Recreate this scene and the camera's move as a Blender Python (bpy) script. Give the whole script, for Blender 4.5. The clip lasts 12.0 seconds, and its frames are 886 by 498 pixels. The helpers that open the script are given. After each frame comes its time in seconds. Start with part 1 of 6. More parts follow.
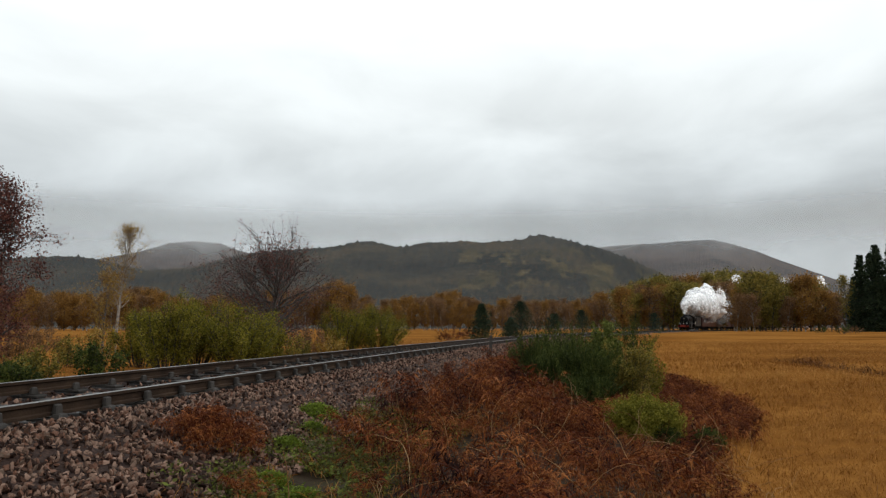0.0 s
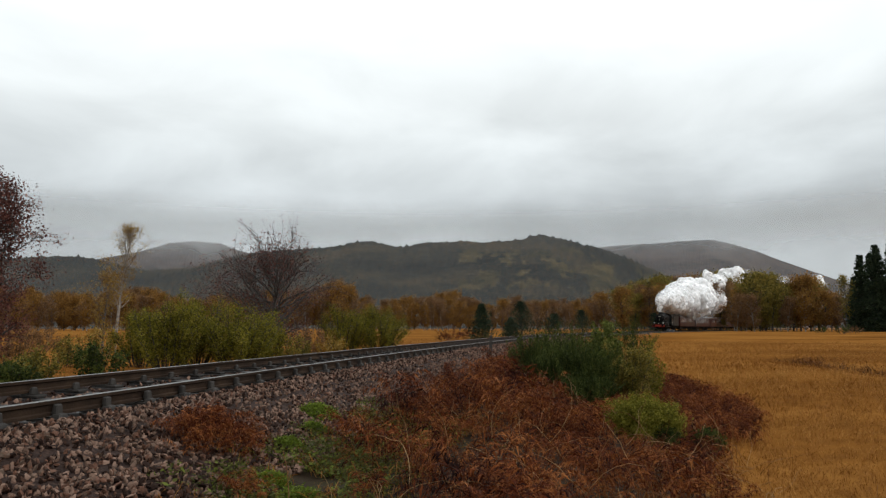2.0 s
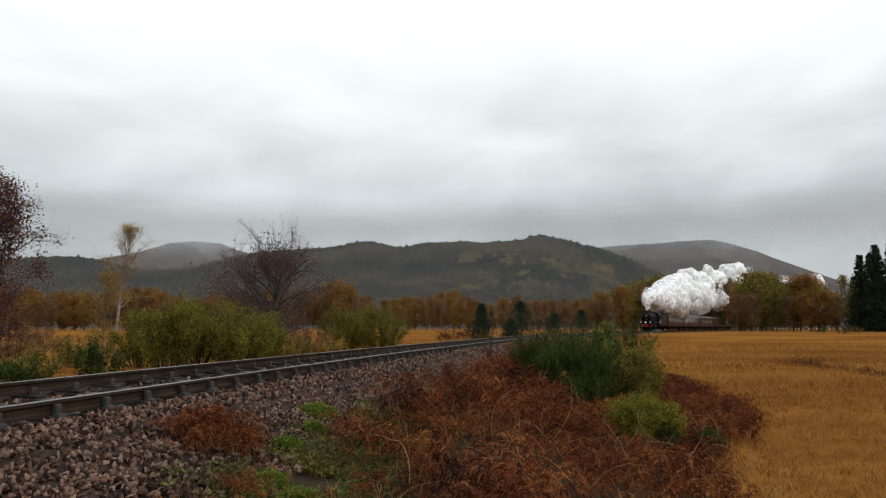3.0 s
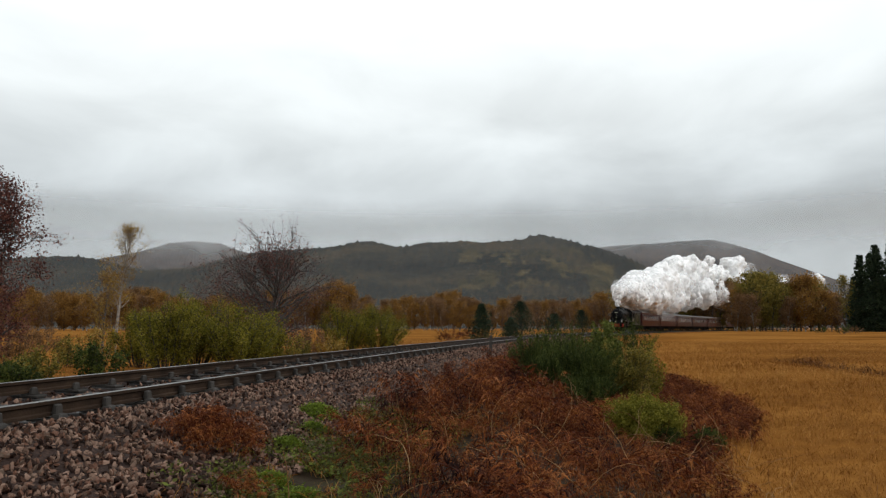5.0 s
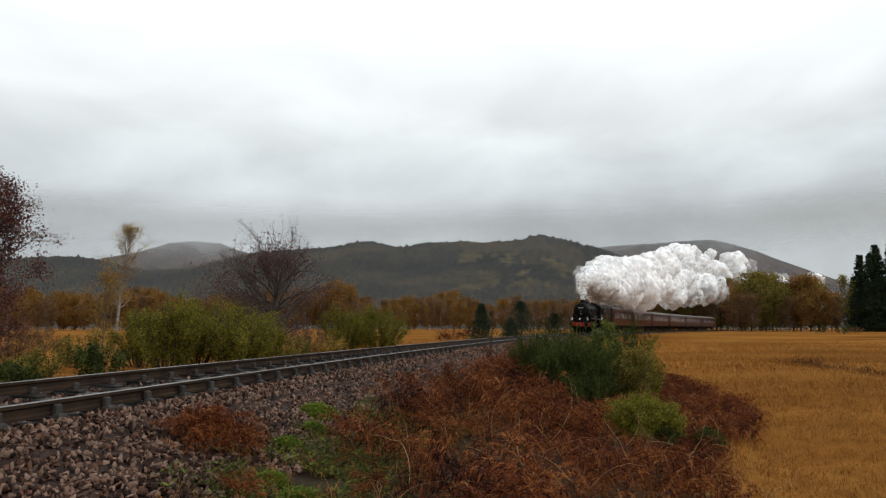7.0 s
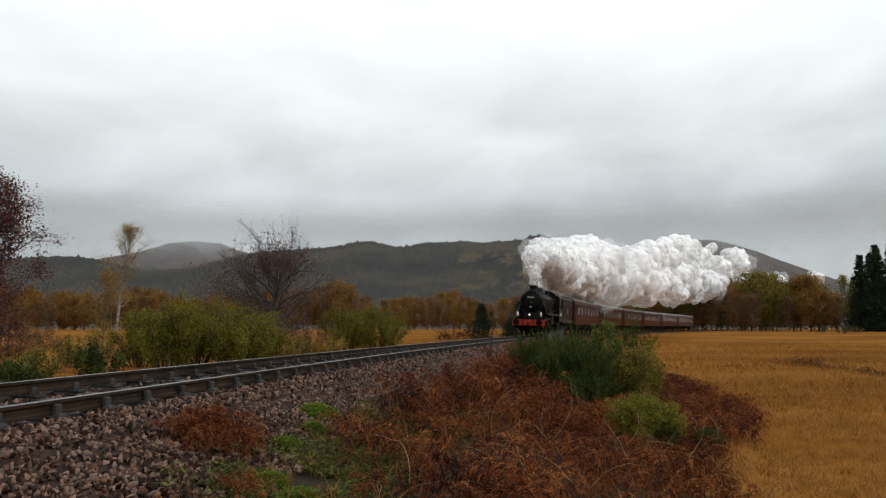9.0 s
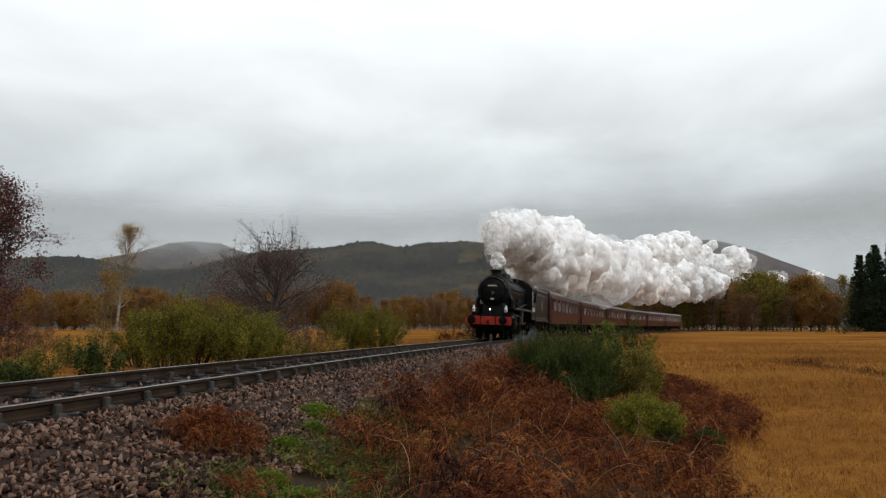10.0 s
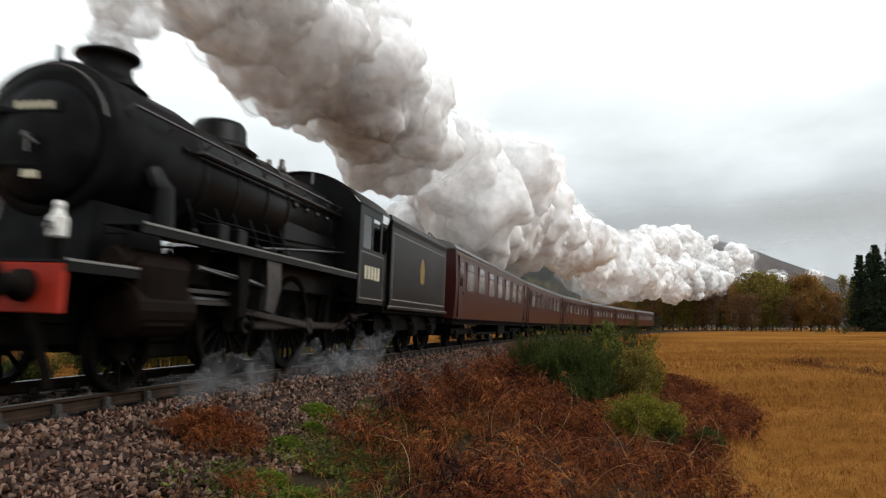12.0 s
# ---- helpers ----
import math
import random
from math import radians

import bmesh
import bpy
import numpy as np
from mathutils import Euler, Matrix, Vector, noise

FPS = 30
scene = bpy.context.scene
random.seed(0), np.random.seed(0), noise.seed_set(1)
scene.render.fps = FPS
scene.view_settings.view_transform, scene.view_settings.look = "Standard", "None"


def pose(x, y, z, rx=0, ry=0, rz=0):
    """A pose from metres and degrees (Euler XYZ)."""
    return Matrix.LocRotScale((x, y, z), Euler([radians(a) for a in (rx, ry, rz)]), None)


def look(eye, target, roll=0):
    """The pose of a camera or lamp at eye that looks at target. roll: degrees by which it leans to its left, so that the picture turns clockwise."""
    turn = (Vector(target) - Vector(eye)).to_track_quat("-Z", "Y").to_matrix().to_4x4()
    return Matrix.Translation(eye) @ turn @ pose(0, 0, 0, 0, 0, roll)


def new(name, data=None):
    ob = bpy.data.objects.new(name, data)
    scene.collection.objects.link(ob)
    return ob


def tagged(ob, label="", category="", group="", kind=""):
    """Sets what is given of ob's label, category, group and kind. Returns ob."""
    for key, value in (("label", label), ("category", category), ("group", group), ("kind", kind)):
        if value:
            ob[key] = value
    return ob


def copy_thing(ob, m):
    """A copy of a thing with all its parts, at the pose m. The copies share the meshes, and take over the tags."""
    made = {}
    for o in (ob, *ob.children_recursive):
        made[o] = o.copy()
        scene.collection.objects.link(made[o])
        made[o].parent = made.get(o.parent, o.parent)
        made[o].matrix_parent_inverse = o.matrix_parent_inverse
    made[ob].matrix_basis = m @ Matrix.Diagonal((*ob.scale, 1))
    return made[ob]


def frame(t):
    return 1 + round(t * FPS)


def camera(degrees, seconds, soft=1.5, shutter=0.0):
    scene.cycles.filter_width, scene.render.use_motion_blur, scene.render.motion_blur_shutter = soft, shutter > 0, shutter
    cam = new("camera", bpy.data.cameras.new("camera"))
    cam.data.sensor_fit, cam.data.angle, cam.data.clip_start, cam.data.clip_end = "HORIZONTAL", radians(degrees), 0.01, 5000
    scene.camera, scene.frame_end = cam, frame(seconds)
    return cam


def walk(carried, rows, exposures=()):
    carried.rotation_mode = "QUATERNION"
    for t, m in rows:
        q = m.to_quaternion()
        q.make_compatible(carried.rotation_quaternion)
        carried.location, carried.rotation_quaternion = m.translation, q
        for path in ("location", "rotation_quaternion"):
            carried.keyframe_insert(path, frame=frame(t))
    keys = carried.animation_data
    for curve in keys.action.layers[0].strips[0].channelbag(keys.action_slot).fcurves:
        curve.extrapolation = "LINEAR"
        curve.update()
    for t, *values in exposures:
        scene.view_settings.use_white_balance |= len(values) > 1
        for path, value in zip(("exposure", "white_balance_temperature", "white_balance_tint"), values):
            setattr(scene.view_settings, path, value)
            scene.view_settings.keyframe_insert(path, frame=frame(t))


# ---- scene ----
cam = camera(65.2, 12.0, soft=1.3, shutter=0.25)
EYE = 0.684
walk(cam, [(0.0, pose(0, 0, EYE, 96.475, 0, 0)), (12.0, pose(0, 0, EYE, 96.475, 0, 0))],
     exposures=[(0.0, 0.0), (7.0, 0.0), (9.0, -0.05), (11.0, -0.07), (11.6, 0.0), (12.0, 0.22)])

# ---------------------------------------------------------------- light
world = bpy.data.worlds.new("overcast_sky")
scene.world = world
world.use_nodes = True


def sky_nodes():
    nt = world.node_tree
    nt.nodes.clear()
    N, L = nt.nodes.new, nt.links.new
    out, bg = N("ShaderNodeOutputWorld"), N("ShaderNodeBackground")
    co = N("ShaderNodeTexCoord")
    sep = N("ShaderNodeSeparateXYZ")
    L(co.outputs["Generated"], sep.inputs[0])
    # cloud layer seen from below: stretch towards the horizon
    mp = N("ShaderNodeMapping")
    mp.inputs["Scale"].default_value = (1.0, 1.0, 2.2)
    mp.inputs["Location"].default_value = (0.35, 0.1, 0.2)
    L(co.outputs["Generated"], mp.inputs[0])
    n1 = N("ShaderNodeTexNoise")
    n1.inputs["Scale"].default_value, n1.inputs["Detail"].default_value = 4.2, 7.0
    n1.inputs["Roughness"].default_value = 0.48
    n1.inputs["Distortion"].default_value = 0.35
    L(mp.outputs[0], n1.inputs["Vector"])
    grad = N("ShaderNodeValToRGB")
    e = grad.color_ramp.elements
    e[0].position, e[0].color = 0.0, (0.50, 0.53, 0.55, 1)
    e[1].position, e[1].color = 1.0, (0.78, 0.82, 0.84, 1)
    for p, c in ((0.08, (0.55, 0.59, 0.61, 1)), (0.15, (0.575, 0.62, 0.64, 1)), (0.23, (0.74, 0.79, 0.805, 1)), (0.30, (0.93, 0.985, 0.995, 1)), (0.42, (1.13, 1.19, 1.20, 1)), (0.60, (0.98, 1.03, 1.04, 1))):
        k = e.new(p)
        k.color = c
    L(sep.outputs["Z"], grad.inputs[0])
    var = N("ShaderNodeMapRange")
    var.inputs["From Min"].default_value, var.inputs["From Max"].default_value = 0.3, 0.72
    var.inputs["To Min"].default_value, var.inputs["To Max"].default_value = 0.72, 1.26
    L(n1.outputs["Fac"], var.inputs["Value"])
    mul = N("ShaderNodeVectorMath")
    mul.operation = "SCALE"
    L(grad.outputs[0], mul.inputs[0])
    L(var.outputs[0], mul.inputs["Scale"])
    sky = N("ShaderNodeTexSky")
    sky.sky_type, sky.sun_disc = "NISHITA", False
    sky.sun_elevation, sky.sun_rotation = radians(47), radians(113)
    sk = N("ShaderNodeVectorMath")
    sk.operation = "SCALE"
    sk.inputs["Scale"].default_value = 0.06
    L(sky.outputs[0], sk.inputs[0])
    mix = N("ShaderNodeMix")
    mix.data_type = "RGBA"
    mix.inputs["Factor"].default_value = 0.94
    L(sk.outputs[0], mix.inputs["A"])
    L(mul.outputs[0], mix.inputs["B"])
    # the deck is evener high up
    even, one = N("ShaderNodeMapRange"), N("ShaderNodeMix")
    even.inputs["From Min"].default_value, even.inputs["From Max"].default_value = 0.12, 0.42
    even.inputs["To Min"].default_value, even.inputs["To Max"].default_value = 0.0, 0.85
    L(sep.outputs["Z"], even.inputs["Value"])
    L(even.outputs[0], one.inputs["Factor"])
    L(var.outputs[0], one.inputs["A"])
    one.inputs["B"].default_value = 1.0
    L(one.outputs["Result"], mul.inputs["Scale"])
    L(mix.outputs["Result"], bg.inputs["Color"])
    bg.inputs["Strength"].default_value = 1.0
    L(bg.outputs[0], out.inputs[0])


sky_nodes()
sun = new("sun", bpy.data.lights.new("sun", "SUN"))
sun.data.energy, sun.data.angle, sun.data.color = 1.5, radians(40), (1.0, 0.985, 0.97)
sun.matrix_world = look((36, -15, 42), (0, 0, 0))


# ---------------------------------------------------------------- materials
def material(name, colours, scale=3.0, rough=0.85, bump=0.0, bump_scale=30.0, metallic=0.0, fine=None, per="", coords="Object", spread=0.35,
             transmit=0.0, alpha=1.0, stretch=(1, 1, 1), coat=0.0, wet=0.62, spec=0.5, fw=0.4):
    """Colours blend by noise at two scales; per: 'object' or 'island' shifts the blend piece by piece."""
    m = bpy.data.materials.new(name)
    m.use_nodes = True
    nt = m.node_tree
    nt.nodes.clear()
    N, L = nt.nodes.new, nt.links.new
    out, b = N("ShaderNodeOutputMaterial"), N("ShaderNodeBsdfPrincipled")
    co, mp = N("ShaderNodeTexCoord"), N("ShaderNodeMapping")
    mp.inputs["Scale"].default_value = stretch
    L(co.outputs[coords], mp.inputs[0])
    n1, n2 = N("ShaderNodeTexNoise"), N("ShaderNodeTexNoise")
    n1.inputs["Scale"].default_value, n1.inputs["Detail"].default_value = scale, 5
    n2.inputs["Scale"].default_value, n2.inputs["Detail"].default_value = fine or scale * 11, 3
    for n in (n1, n2):
        L(mp.outputs[0], n.inputs["Vector"])
    a = N("ShaderNodeMath")
    a.operation = "MULTIPLY_ADD"
    a.inputs[1].default_value, a.inputs[2].default_value = fw, -fw / 2
    L(n2.outputs["Fac"], a.inputs[0])
    s = N("ShaderNodeMath")
    L(n1.outputs["Fac"], s.inputs[0])
    L(a.outputs[0], s.inputs[1])
    last = s
    if per:
        r = N("ShaderNodeObjectInfo") if per == "object" else N("ShaderNodeNewGeometry")
        q = N("ShaderNodeMath")
        q.operation = "MULTIPLY_ADD"
        q.inputs[1].default_value, q.inputs[2].default_value = 2 * spread, -spread
        L(r.outputs["Random" if per == "object" else "Random Per Island"], q.inputs[0])
        w = N("ShaderNodeMath")
        L(s.outputs[0], w.inputs[0])
        L(q.outputs[0], w.inputs[1])
        last = w
    ramp = N("ShaderNodeValToRGB")
    e = ramp.color_ramp.elements
    colours = [tuple(wet * v for v in c) for c in colours]
    n = len(colours)
    lo, hi = 0.28, 0.72
    e[0].position, e[0].color = lo, (*colours[0], 1)
    e[1].position, e[1].color = hi, (*colours[-1], 1)
    for i in range(1, n - 1):
        k = e.new(lo + (hi - lo) * i / (n - 1))
        k.color = (*colours[i], 1)
    L(last.outputs[0], ramp.inputs[0])
    L(ramp.outputs[0], b.inputs["Base Color"])
    b.inputs["Roughness"].default_value, b.inputs["Metallic"].default_value = rough, metallic
    b.inputs["Specular IOR Level"].default_value = spec
    b.inputs["Coat Weight"].default_value = coat
    b.inputs["Coat Roughness"].default_value = 0.15
    if bump:
        nb, bp = N("ShaderNodeTexNoise"), N("ShaderNodeBump")
        nb.inputs["Scale"].default_value, nb.inputs["Detail"].default_value = bump_scale, 4
        L(mp.outputs[0], nb.inputs["Vector"])
        bp.inputs["Strength"].default_value, bp.inputs["Distance"].default_value = bump, 0.02
        L(nb.outputs["Fac"], bp.inputs["Height"])
        L(bp.outputs[0], b.inputs["Normal"])
    shader = b.outputs[0]
    if transmit:
        t, mx = N("ShaderNodeBsdfTranslucent"), N("ShaderNodeMixShader")
        L(ramp.outputs[0], t.inputs["Color"])
        mx.inputs[0].default_value = transmit
        L(shader, mx.inputs[1])
        L(t.outputs[0], mx.inputs[2])
        shader = mx.outputs[0]
    if alpha < 1:
        t, mx = N("ShaderNodeBsdfTransparent"), N("ShaderNodeMixShader")
        mx.inputs[0].default_value = alpha
        L(t.outputs[0], mx.inputs[1])
        L(shader, mx.inputs[2])
        shader = mx.outputs[0]
    L(shader, out.inputs[0])
    return m


def glow(name, colour, strength):
    m = bpy.data.materials.new(name)
    m.use_nodes = True
    b = m.node_tree.nodes["Principled BSDF"]
    b.inputs["Base Color"].default_value = (*colour, 1)
    b.inputs["Emission Color"].default_value = (*colour, 1)
    b.inputs["Emission Strength"].default_value = strength
    return m


M_GRASS = material("moor_grass", [(0.105, 0.042, 0.011), (0.195, 0.082, 0.018), (0.29, 0.135, 0.034)], spec=0.0, wet=1.0, scale=0.12, fine=2.2, bump=0.6, bump_scale=9, stretch=(0.5, 1.4, 1))
M_BLADE = material("dry_grass_blades", [(0.175, 0.068, 0.013), (0.275, 0.120, 0.024), (0.39, 0.195, 0.050)], spec=0.1, wet=1.0, scale=0.14, per="island", transmit=0.2, spread=0.17, stretch=(0.6, 1.5, 1))
M_BALLAST_BED = material("ballast_bed", [(0.02, 0.013, 0.011), (0.05, 0.030, 0.024), (0.10, 0.062, 0.048)], spec=0.1, scale=22, bump=1.0, bump_scale=24)
M_STONE = material("ballast_stone", [(0.032, 0.016, 0.011), (0.115, 0.058, 0.038), (0.21, 0.100, 0.064), (0.16, 0.112, 0.083), (0.33, 0.205, 0.15)], spec=0.1, scale=4, per="island", spread=0.42, bump=0.4, bump_scale=60, rough=0.7)
M_STONE_ONE = material("ballast_stone_single", [(0.032, 0.016, 0.011), (0.115, 0.058, 0.038), (0.21, 0.100, 0.064), (0.16, 0.112, 0.083), (0.33, 0.205, 0.15)], spec=0.1, scale=4, per="object", spread=0.42, bump=0.4, bump_scale=60, rough=0.7)
M_RAIL = material("rail_side_rust", [(0.022, 0.012, 0.007), (0.042, 0.024, 0.014), (0.07, 0.042, 0.025)], scale=3, fine=40, rough=0.8, bump=0.2, bump_scale=50, spec=0.15)
M_RAILTOP = material("rail_head_steel", [(0.09, 0.085, 0.08), (0.17, 0.165, 0.16)], wet=1, scale=2, rough=0.4, metallic=0.5, stretch=(1, 1, 1))
M_SLEEPER = material("wet_timber_sleeper", [(0.022, 0.019, 0.018), (0.05, 0.045, 0.042), (0.10, 0.092, 0.088)], scale=2.5, fine=30, rough=0.6, spec=0.25, per="object", spread=0.15, bump=0.4, bump_scale=18)
M_CHAIR = material("cast_iron_chair", [(0.03, 0.026, 0.023), (0.07, 0.062, 0.055)], scale=8, spec=0.2, rough=0.65, per="object", spread=0.2)
M_HILL_WOOD = material("wooded_hillside", [(0.012, 0.016, 0.016), (0.020, 0.024, 0.022), (0.036, 0.036, 0.028), (0.070, 0.055, 0.034)], spec=0.0, scale=0.007, fine=0.11, fw=1.0, bump=0.0, stretch=(1, 1, 1.5))
M_HILL_OPEN = material("rough_pasture_hill", [(0.026, 0.028, 0.018), (0.062, 0.053, 0.028), (0.115, 0.09, 0.044)], spec=0.0, fw=0.8, scale=0.012, fine=0.07)
M_HEATHER = material("heather_mountain", [(0.045, 0.036, 0.036), (0.085, 0.066, 0.062), (0.115, 0.090, 0.078)], spec=0.0, fw=0.7, scale=0.004, fine=0.03)
M_BARK = material("dark_bark", [(0.02, 0.016, 0.014), (0.05, 0.042, 0.036), (0.08, 0.07, 0.06)], scale=6, bump=0.5, bump_scale=25)
M_BARK_GREY = material("grey_bark", [(0.07, 0.064, 0.06), (0.15, 0.14, 0.13)], scale=5, bump=0.4)
M_BIRCH = material("birch_bark", [(0.10, 0.085, 0.075), (0.42, 0.38, 0.33), (0.55, 0.50, 0.45)], scale=2.5, stretch=(1, 1, 3), bump=0.3)


def leaf_material(name, cols, spread=0.3):
    return material(name, cols, scale=0.4, fine=3, per="island", spread=spread, transmit=0.45, rough=0.7, spec=0.12, wet=1.0)


M_LEAF_RUSSET = leaf_material("russet_leaves", [(0.065, 0.026, 0.022), (0.13, 0.052, 0.042), (0.21, 0.095, 0.07)])
M_LEAF_GOLD = leaf_material("golden_birch_leaves", [(0.18, 0.09, 0.015), (0.30, 0.18, 0.03), (0.36, 0.26, 0.08)])
M_LEAF_WILLOW = leaf_material("yellow_green_willow_leaves", [(0.085, 0.082, 0.010), (0.165, 0.148, 0.018), (0.27, 0.225, 0.035)])
M_LEAF_GORSE = leaf_material("yellow_green_gorse", [(0.09, 0.086, 0.010), (0.175, 0.162, 0.020), (0.26, 0.235, 0.036)])
M_LEAF_GREEN = leaf_material("green_leaves", [(0.05, 0.062, 0.012), (0.10, 0.118, 0.024), (0.175, 0.19, 0.045)])
M_LEAF_BROWN = leaf_material("brown_wood_leaves", [(0.11, 0.066, 0.036), (0.19, 0.105, 0.050), (0.27, 0.15, 0.066)])
M_LEAF_ORANGE = leaf_material("orange_wood_leaves", [(0.14, 0.072, 0.022), (0.24, 0.122, 0.032), (0.33, 0.175, 0.042)])
M_LEAF_OLIVE = leaf_material("olive_wood_leaves", [(0.09, 0.082, 0.020), (0.18, 0.145, 0.030), (0.27, 0.20, 0.042)])
M_BROOM = leaf_material("dark_green_broom", [(0.020, 0.032, 0.008), (0.046, 0.062, 0.014), (0.095, 0.108, 0.024)])
M_NEEDLE = leaf_material("spruce_needles", [(0.014, 0.024, 0.014), (0.028, 0.046, 0.024), (0.05, 0.07, 0.036)])
M_BRACKEN = material("dead_bracken", [(0.012, 0.004, 0.003), (0.046, 0.010, 0.004), (0.110, 0.025, 0.007), (0.165, 0.046, 0.011), (0.32, 0.12, 0.034)], scale=1.1, fine=7, per="island", spread=0.20, transmit=0.25, rough=0.75, spec=0.10, wet=1.0)
M_STRAW = leaf_material("pale_dead_stalks", [(0.17, 0.075, 0.028), (0.30, 0.17, 0.075), (0.42, 0.28, 0.14)])
M_MOSS = leaf_material("bright_moss_and_herbs", [(0.045, 0.046, 0.014), (0.085, 0.092, 0.020), (0.145, 0.17, 0.03)])
M_MOSS_BRIGHT = leaf_material("bright_moss", [(0.06, 0.085, 0.010), (0.125, 0.165, 0.016), (0.19, 0.25, 0.03)])
M_SOIL = material("peaty_verge", [(0.022, 0.013, 0.009), (0.038, 0.025, 0.013), (0.05, 0.042, 0.017)], spec=0.1, scale=1.6, bump=0.7, bump_scale=14)

# ---------------------------------------------------------------- the line of the railway
CURVE_S = (0, 20, 40, 60, 80, 100, 130, 160, 200, 260)
CURVE_K = (0.0030, 0.0025, 0.0011, 0.00325, 0.00216, 0.00166, 0.0018, 0.0013, 0.00139, 0.0019)
LINE_S = np.arange(-60, 420, 0.5)
_k = np.interp(LINE_S, CURVE_S, CURVE_K)
_zero = int(np.argmin(abs(LINE_S)))


def _sum(v):
    c = np.concatenate([[0], np.cumsum((v[1:] + v[:-1]) / 2 * 0.5)])
    return c - c[_zero]


LINE_TH = _sum(_k) + 0.1594
LINE_X = _sum(np.sin(LINE_TH)) - 5.636
LINE_Y = _sum(np.cos(LINE_TH))
CANT = 0.0567 / 1.5


def on_line(s, v=0.0, w=0.0):
    """The place at s metres along the railway, v to the field side of its middle, w above the rails."""
    x, y, th = (float(np.interp(s, LINE_S, q)) for q in (LINE_X, LINE_Y, LINE_TH))
    vv = v + w * CANT
    return Vector((x + vv * math.cos(th), y - vv * math.sin(th), w - (v - 0.75) * CANT))


def beside(x, y):
    """Metres from the railway's middle, positive on the field side, and the distance along it (arrays)."""
    x, y = np.atleast_1d(np.asarray(x, float)), np.atleast_1d(np.asarray(y, float))
    v, s = np.empty(len(x)), np.empty(len(x))
    lx, ly, lt, ls = LINE_X[::2], LINE_Y[::2], LINE_TH[::2], LINE_S[::2]
    for a in range(0, len(x), 4000):
        d = (x[a:a + 4000, None] - lx) ** 2 + (y[a:a + 4000, None] - ly) ** 2
        i = d.argmin(1)
        dx, dy = x[a:a + 4000] - lx[i], y[a:a + 4000] - ly[i]
        sign = np.sign(dx * np.cos(lt[i]) - dy * np.sin(lt[i]))
        v[a:a + 4000], s[a:a + 4000] = sign * np.sqrt(d[np.arange(len(i)), i]), ls[i]
    return v, s


def ground_z(x, y):
    x, y = np.atleast_1d(np.asarray(x, float)), np.atleast_1d(np.asarray(y, float))
    v, s = beside(x, y)
    far = np.clip(np.hypot(x, y) / 150, 0, 1)
    field = -1.5 + 1.32 * far ** 0.8
    field = field + 0.10 * np.sin(x * 0.21 + y * 0.05) * np.sin(y * 0.13 + 1) * np.clip(1.2 - far, 0, 1)
    # the low ditch across the field
    field = field - 0.35 * np.exp(-((x - 17 - 0.06 * (y - 25)) / 1.0) ** 2) * np.clip((y - 10) / 6, 0, 1) * np.clip((42 - y) / 10, 0, 1)
    left = -0.62 + 0.45 * far
    verge = np.where(v > 0, -0.72 + 0.42 * far, left)
    side = np.where(v > 0, verge + (field - verge) * np.clip((v - 5.4) / 3.2, 0, 1), left)
    a = abs(v)
    toe = np.where(v > 0, 3.35, 2.4)
    k = np.clip((a - 1.75) / (toe - 1.75), 0, 1)
    top = np.where(a < 1.75, -0.235 + 0.06 * np.clip((a - 0.85) / 0.15, 0, 1) * np.clip((1.9 - a) / 0.3, 0, 1), 0)
    z = np.where(a < 1.75, top, -0.235 + (side + 0.235) * k)
    z = z + np.where(a < 3, -np.clip(v, -1.8, 1.8) * CANT + 0.75 * CANT, 0) * np.clip((3 - a), 0, 1)
    return z


def gz(x, y):
    return float(ground_z(x, y)[0])


def mesh_object(name, verts, faces, mat, parent=None, smooth=False, mats=None, index=None):
    me = bpy.data.meshes.new(name)
    me.from_pydata([tuple(v) for v in verts], [], [tuple(f) for f in faces])
    for m in (mats or [mat]):
        me.materials.append(m)
    if index is not None:
        me.polygons.foreach_set("material_index", index)
    if smooth:
        me.polygons.foreach_set("use_smooth", [True] * len(me.polygons))
    me.update()
    ob = new(name, me)
    ob.parent = parent
    return ob


def fast_mesh(name, V, F, mat, smooth=False):
    """One mesh out of arrays: V (n, 3), F (m, 3 or 4)."""
    me = bpy.data.meshes.new(name)
    V, F = np.asarray(V, np.float32), np.asarray(F, np.int32)
    me.vertices.add(len(V))
    me.vertices.foreach_set("co", V.ravel())
    k = F.shape[1]
    me.loops.add(F.size)
    me.loops.foreach_set("vertex_index", F.ravel())
    me.polygons.add(len(F))
    me.polygons.foreach_set("loop_start", np.arange(0, F.size, k, dtype=np.int32))
    me.polygons.foreach_set("use_smooth", np.full(len(F), smooth))
    me.materials.append(mat)
    me.update(calc_edges=True)
    me.validate()
    return me


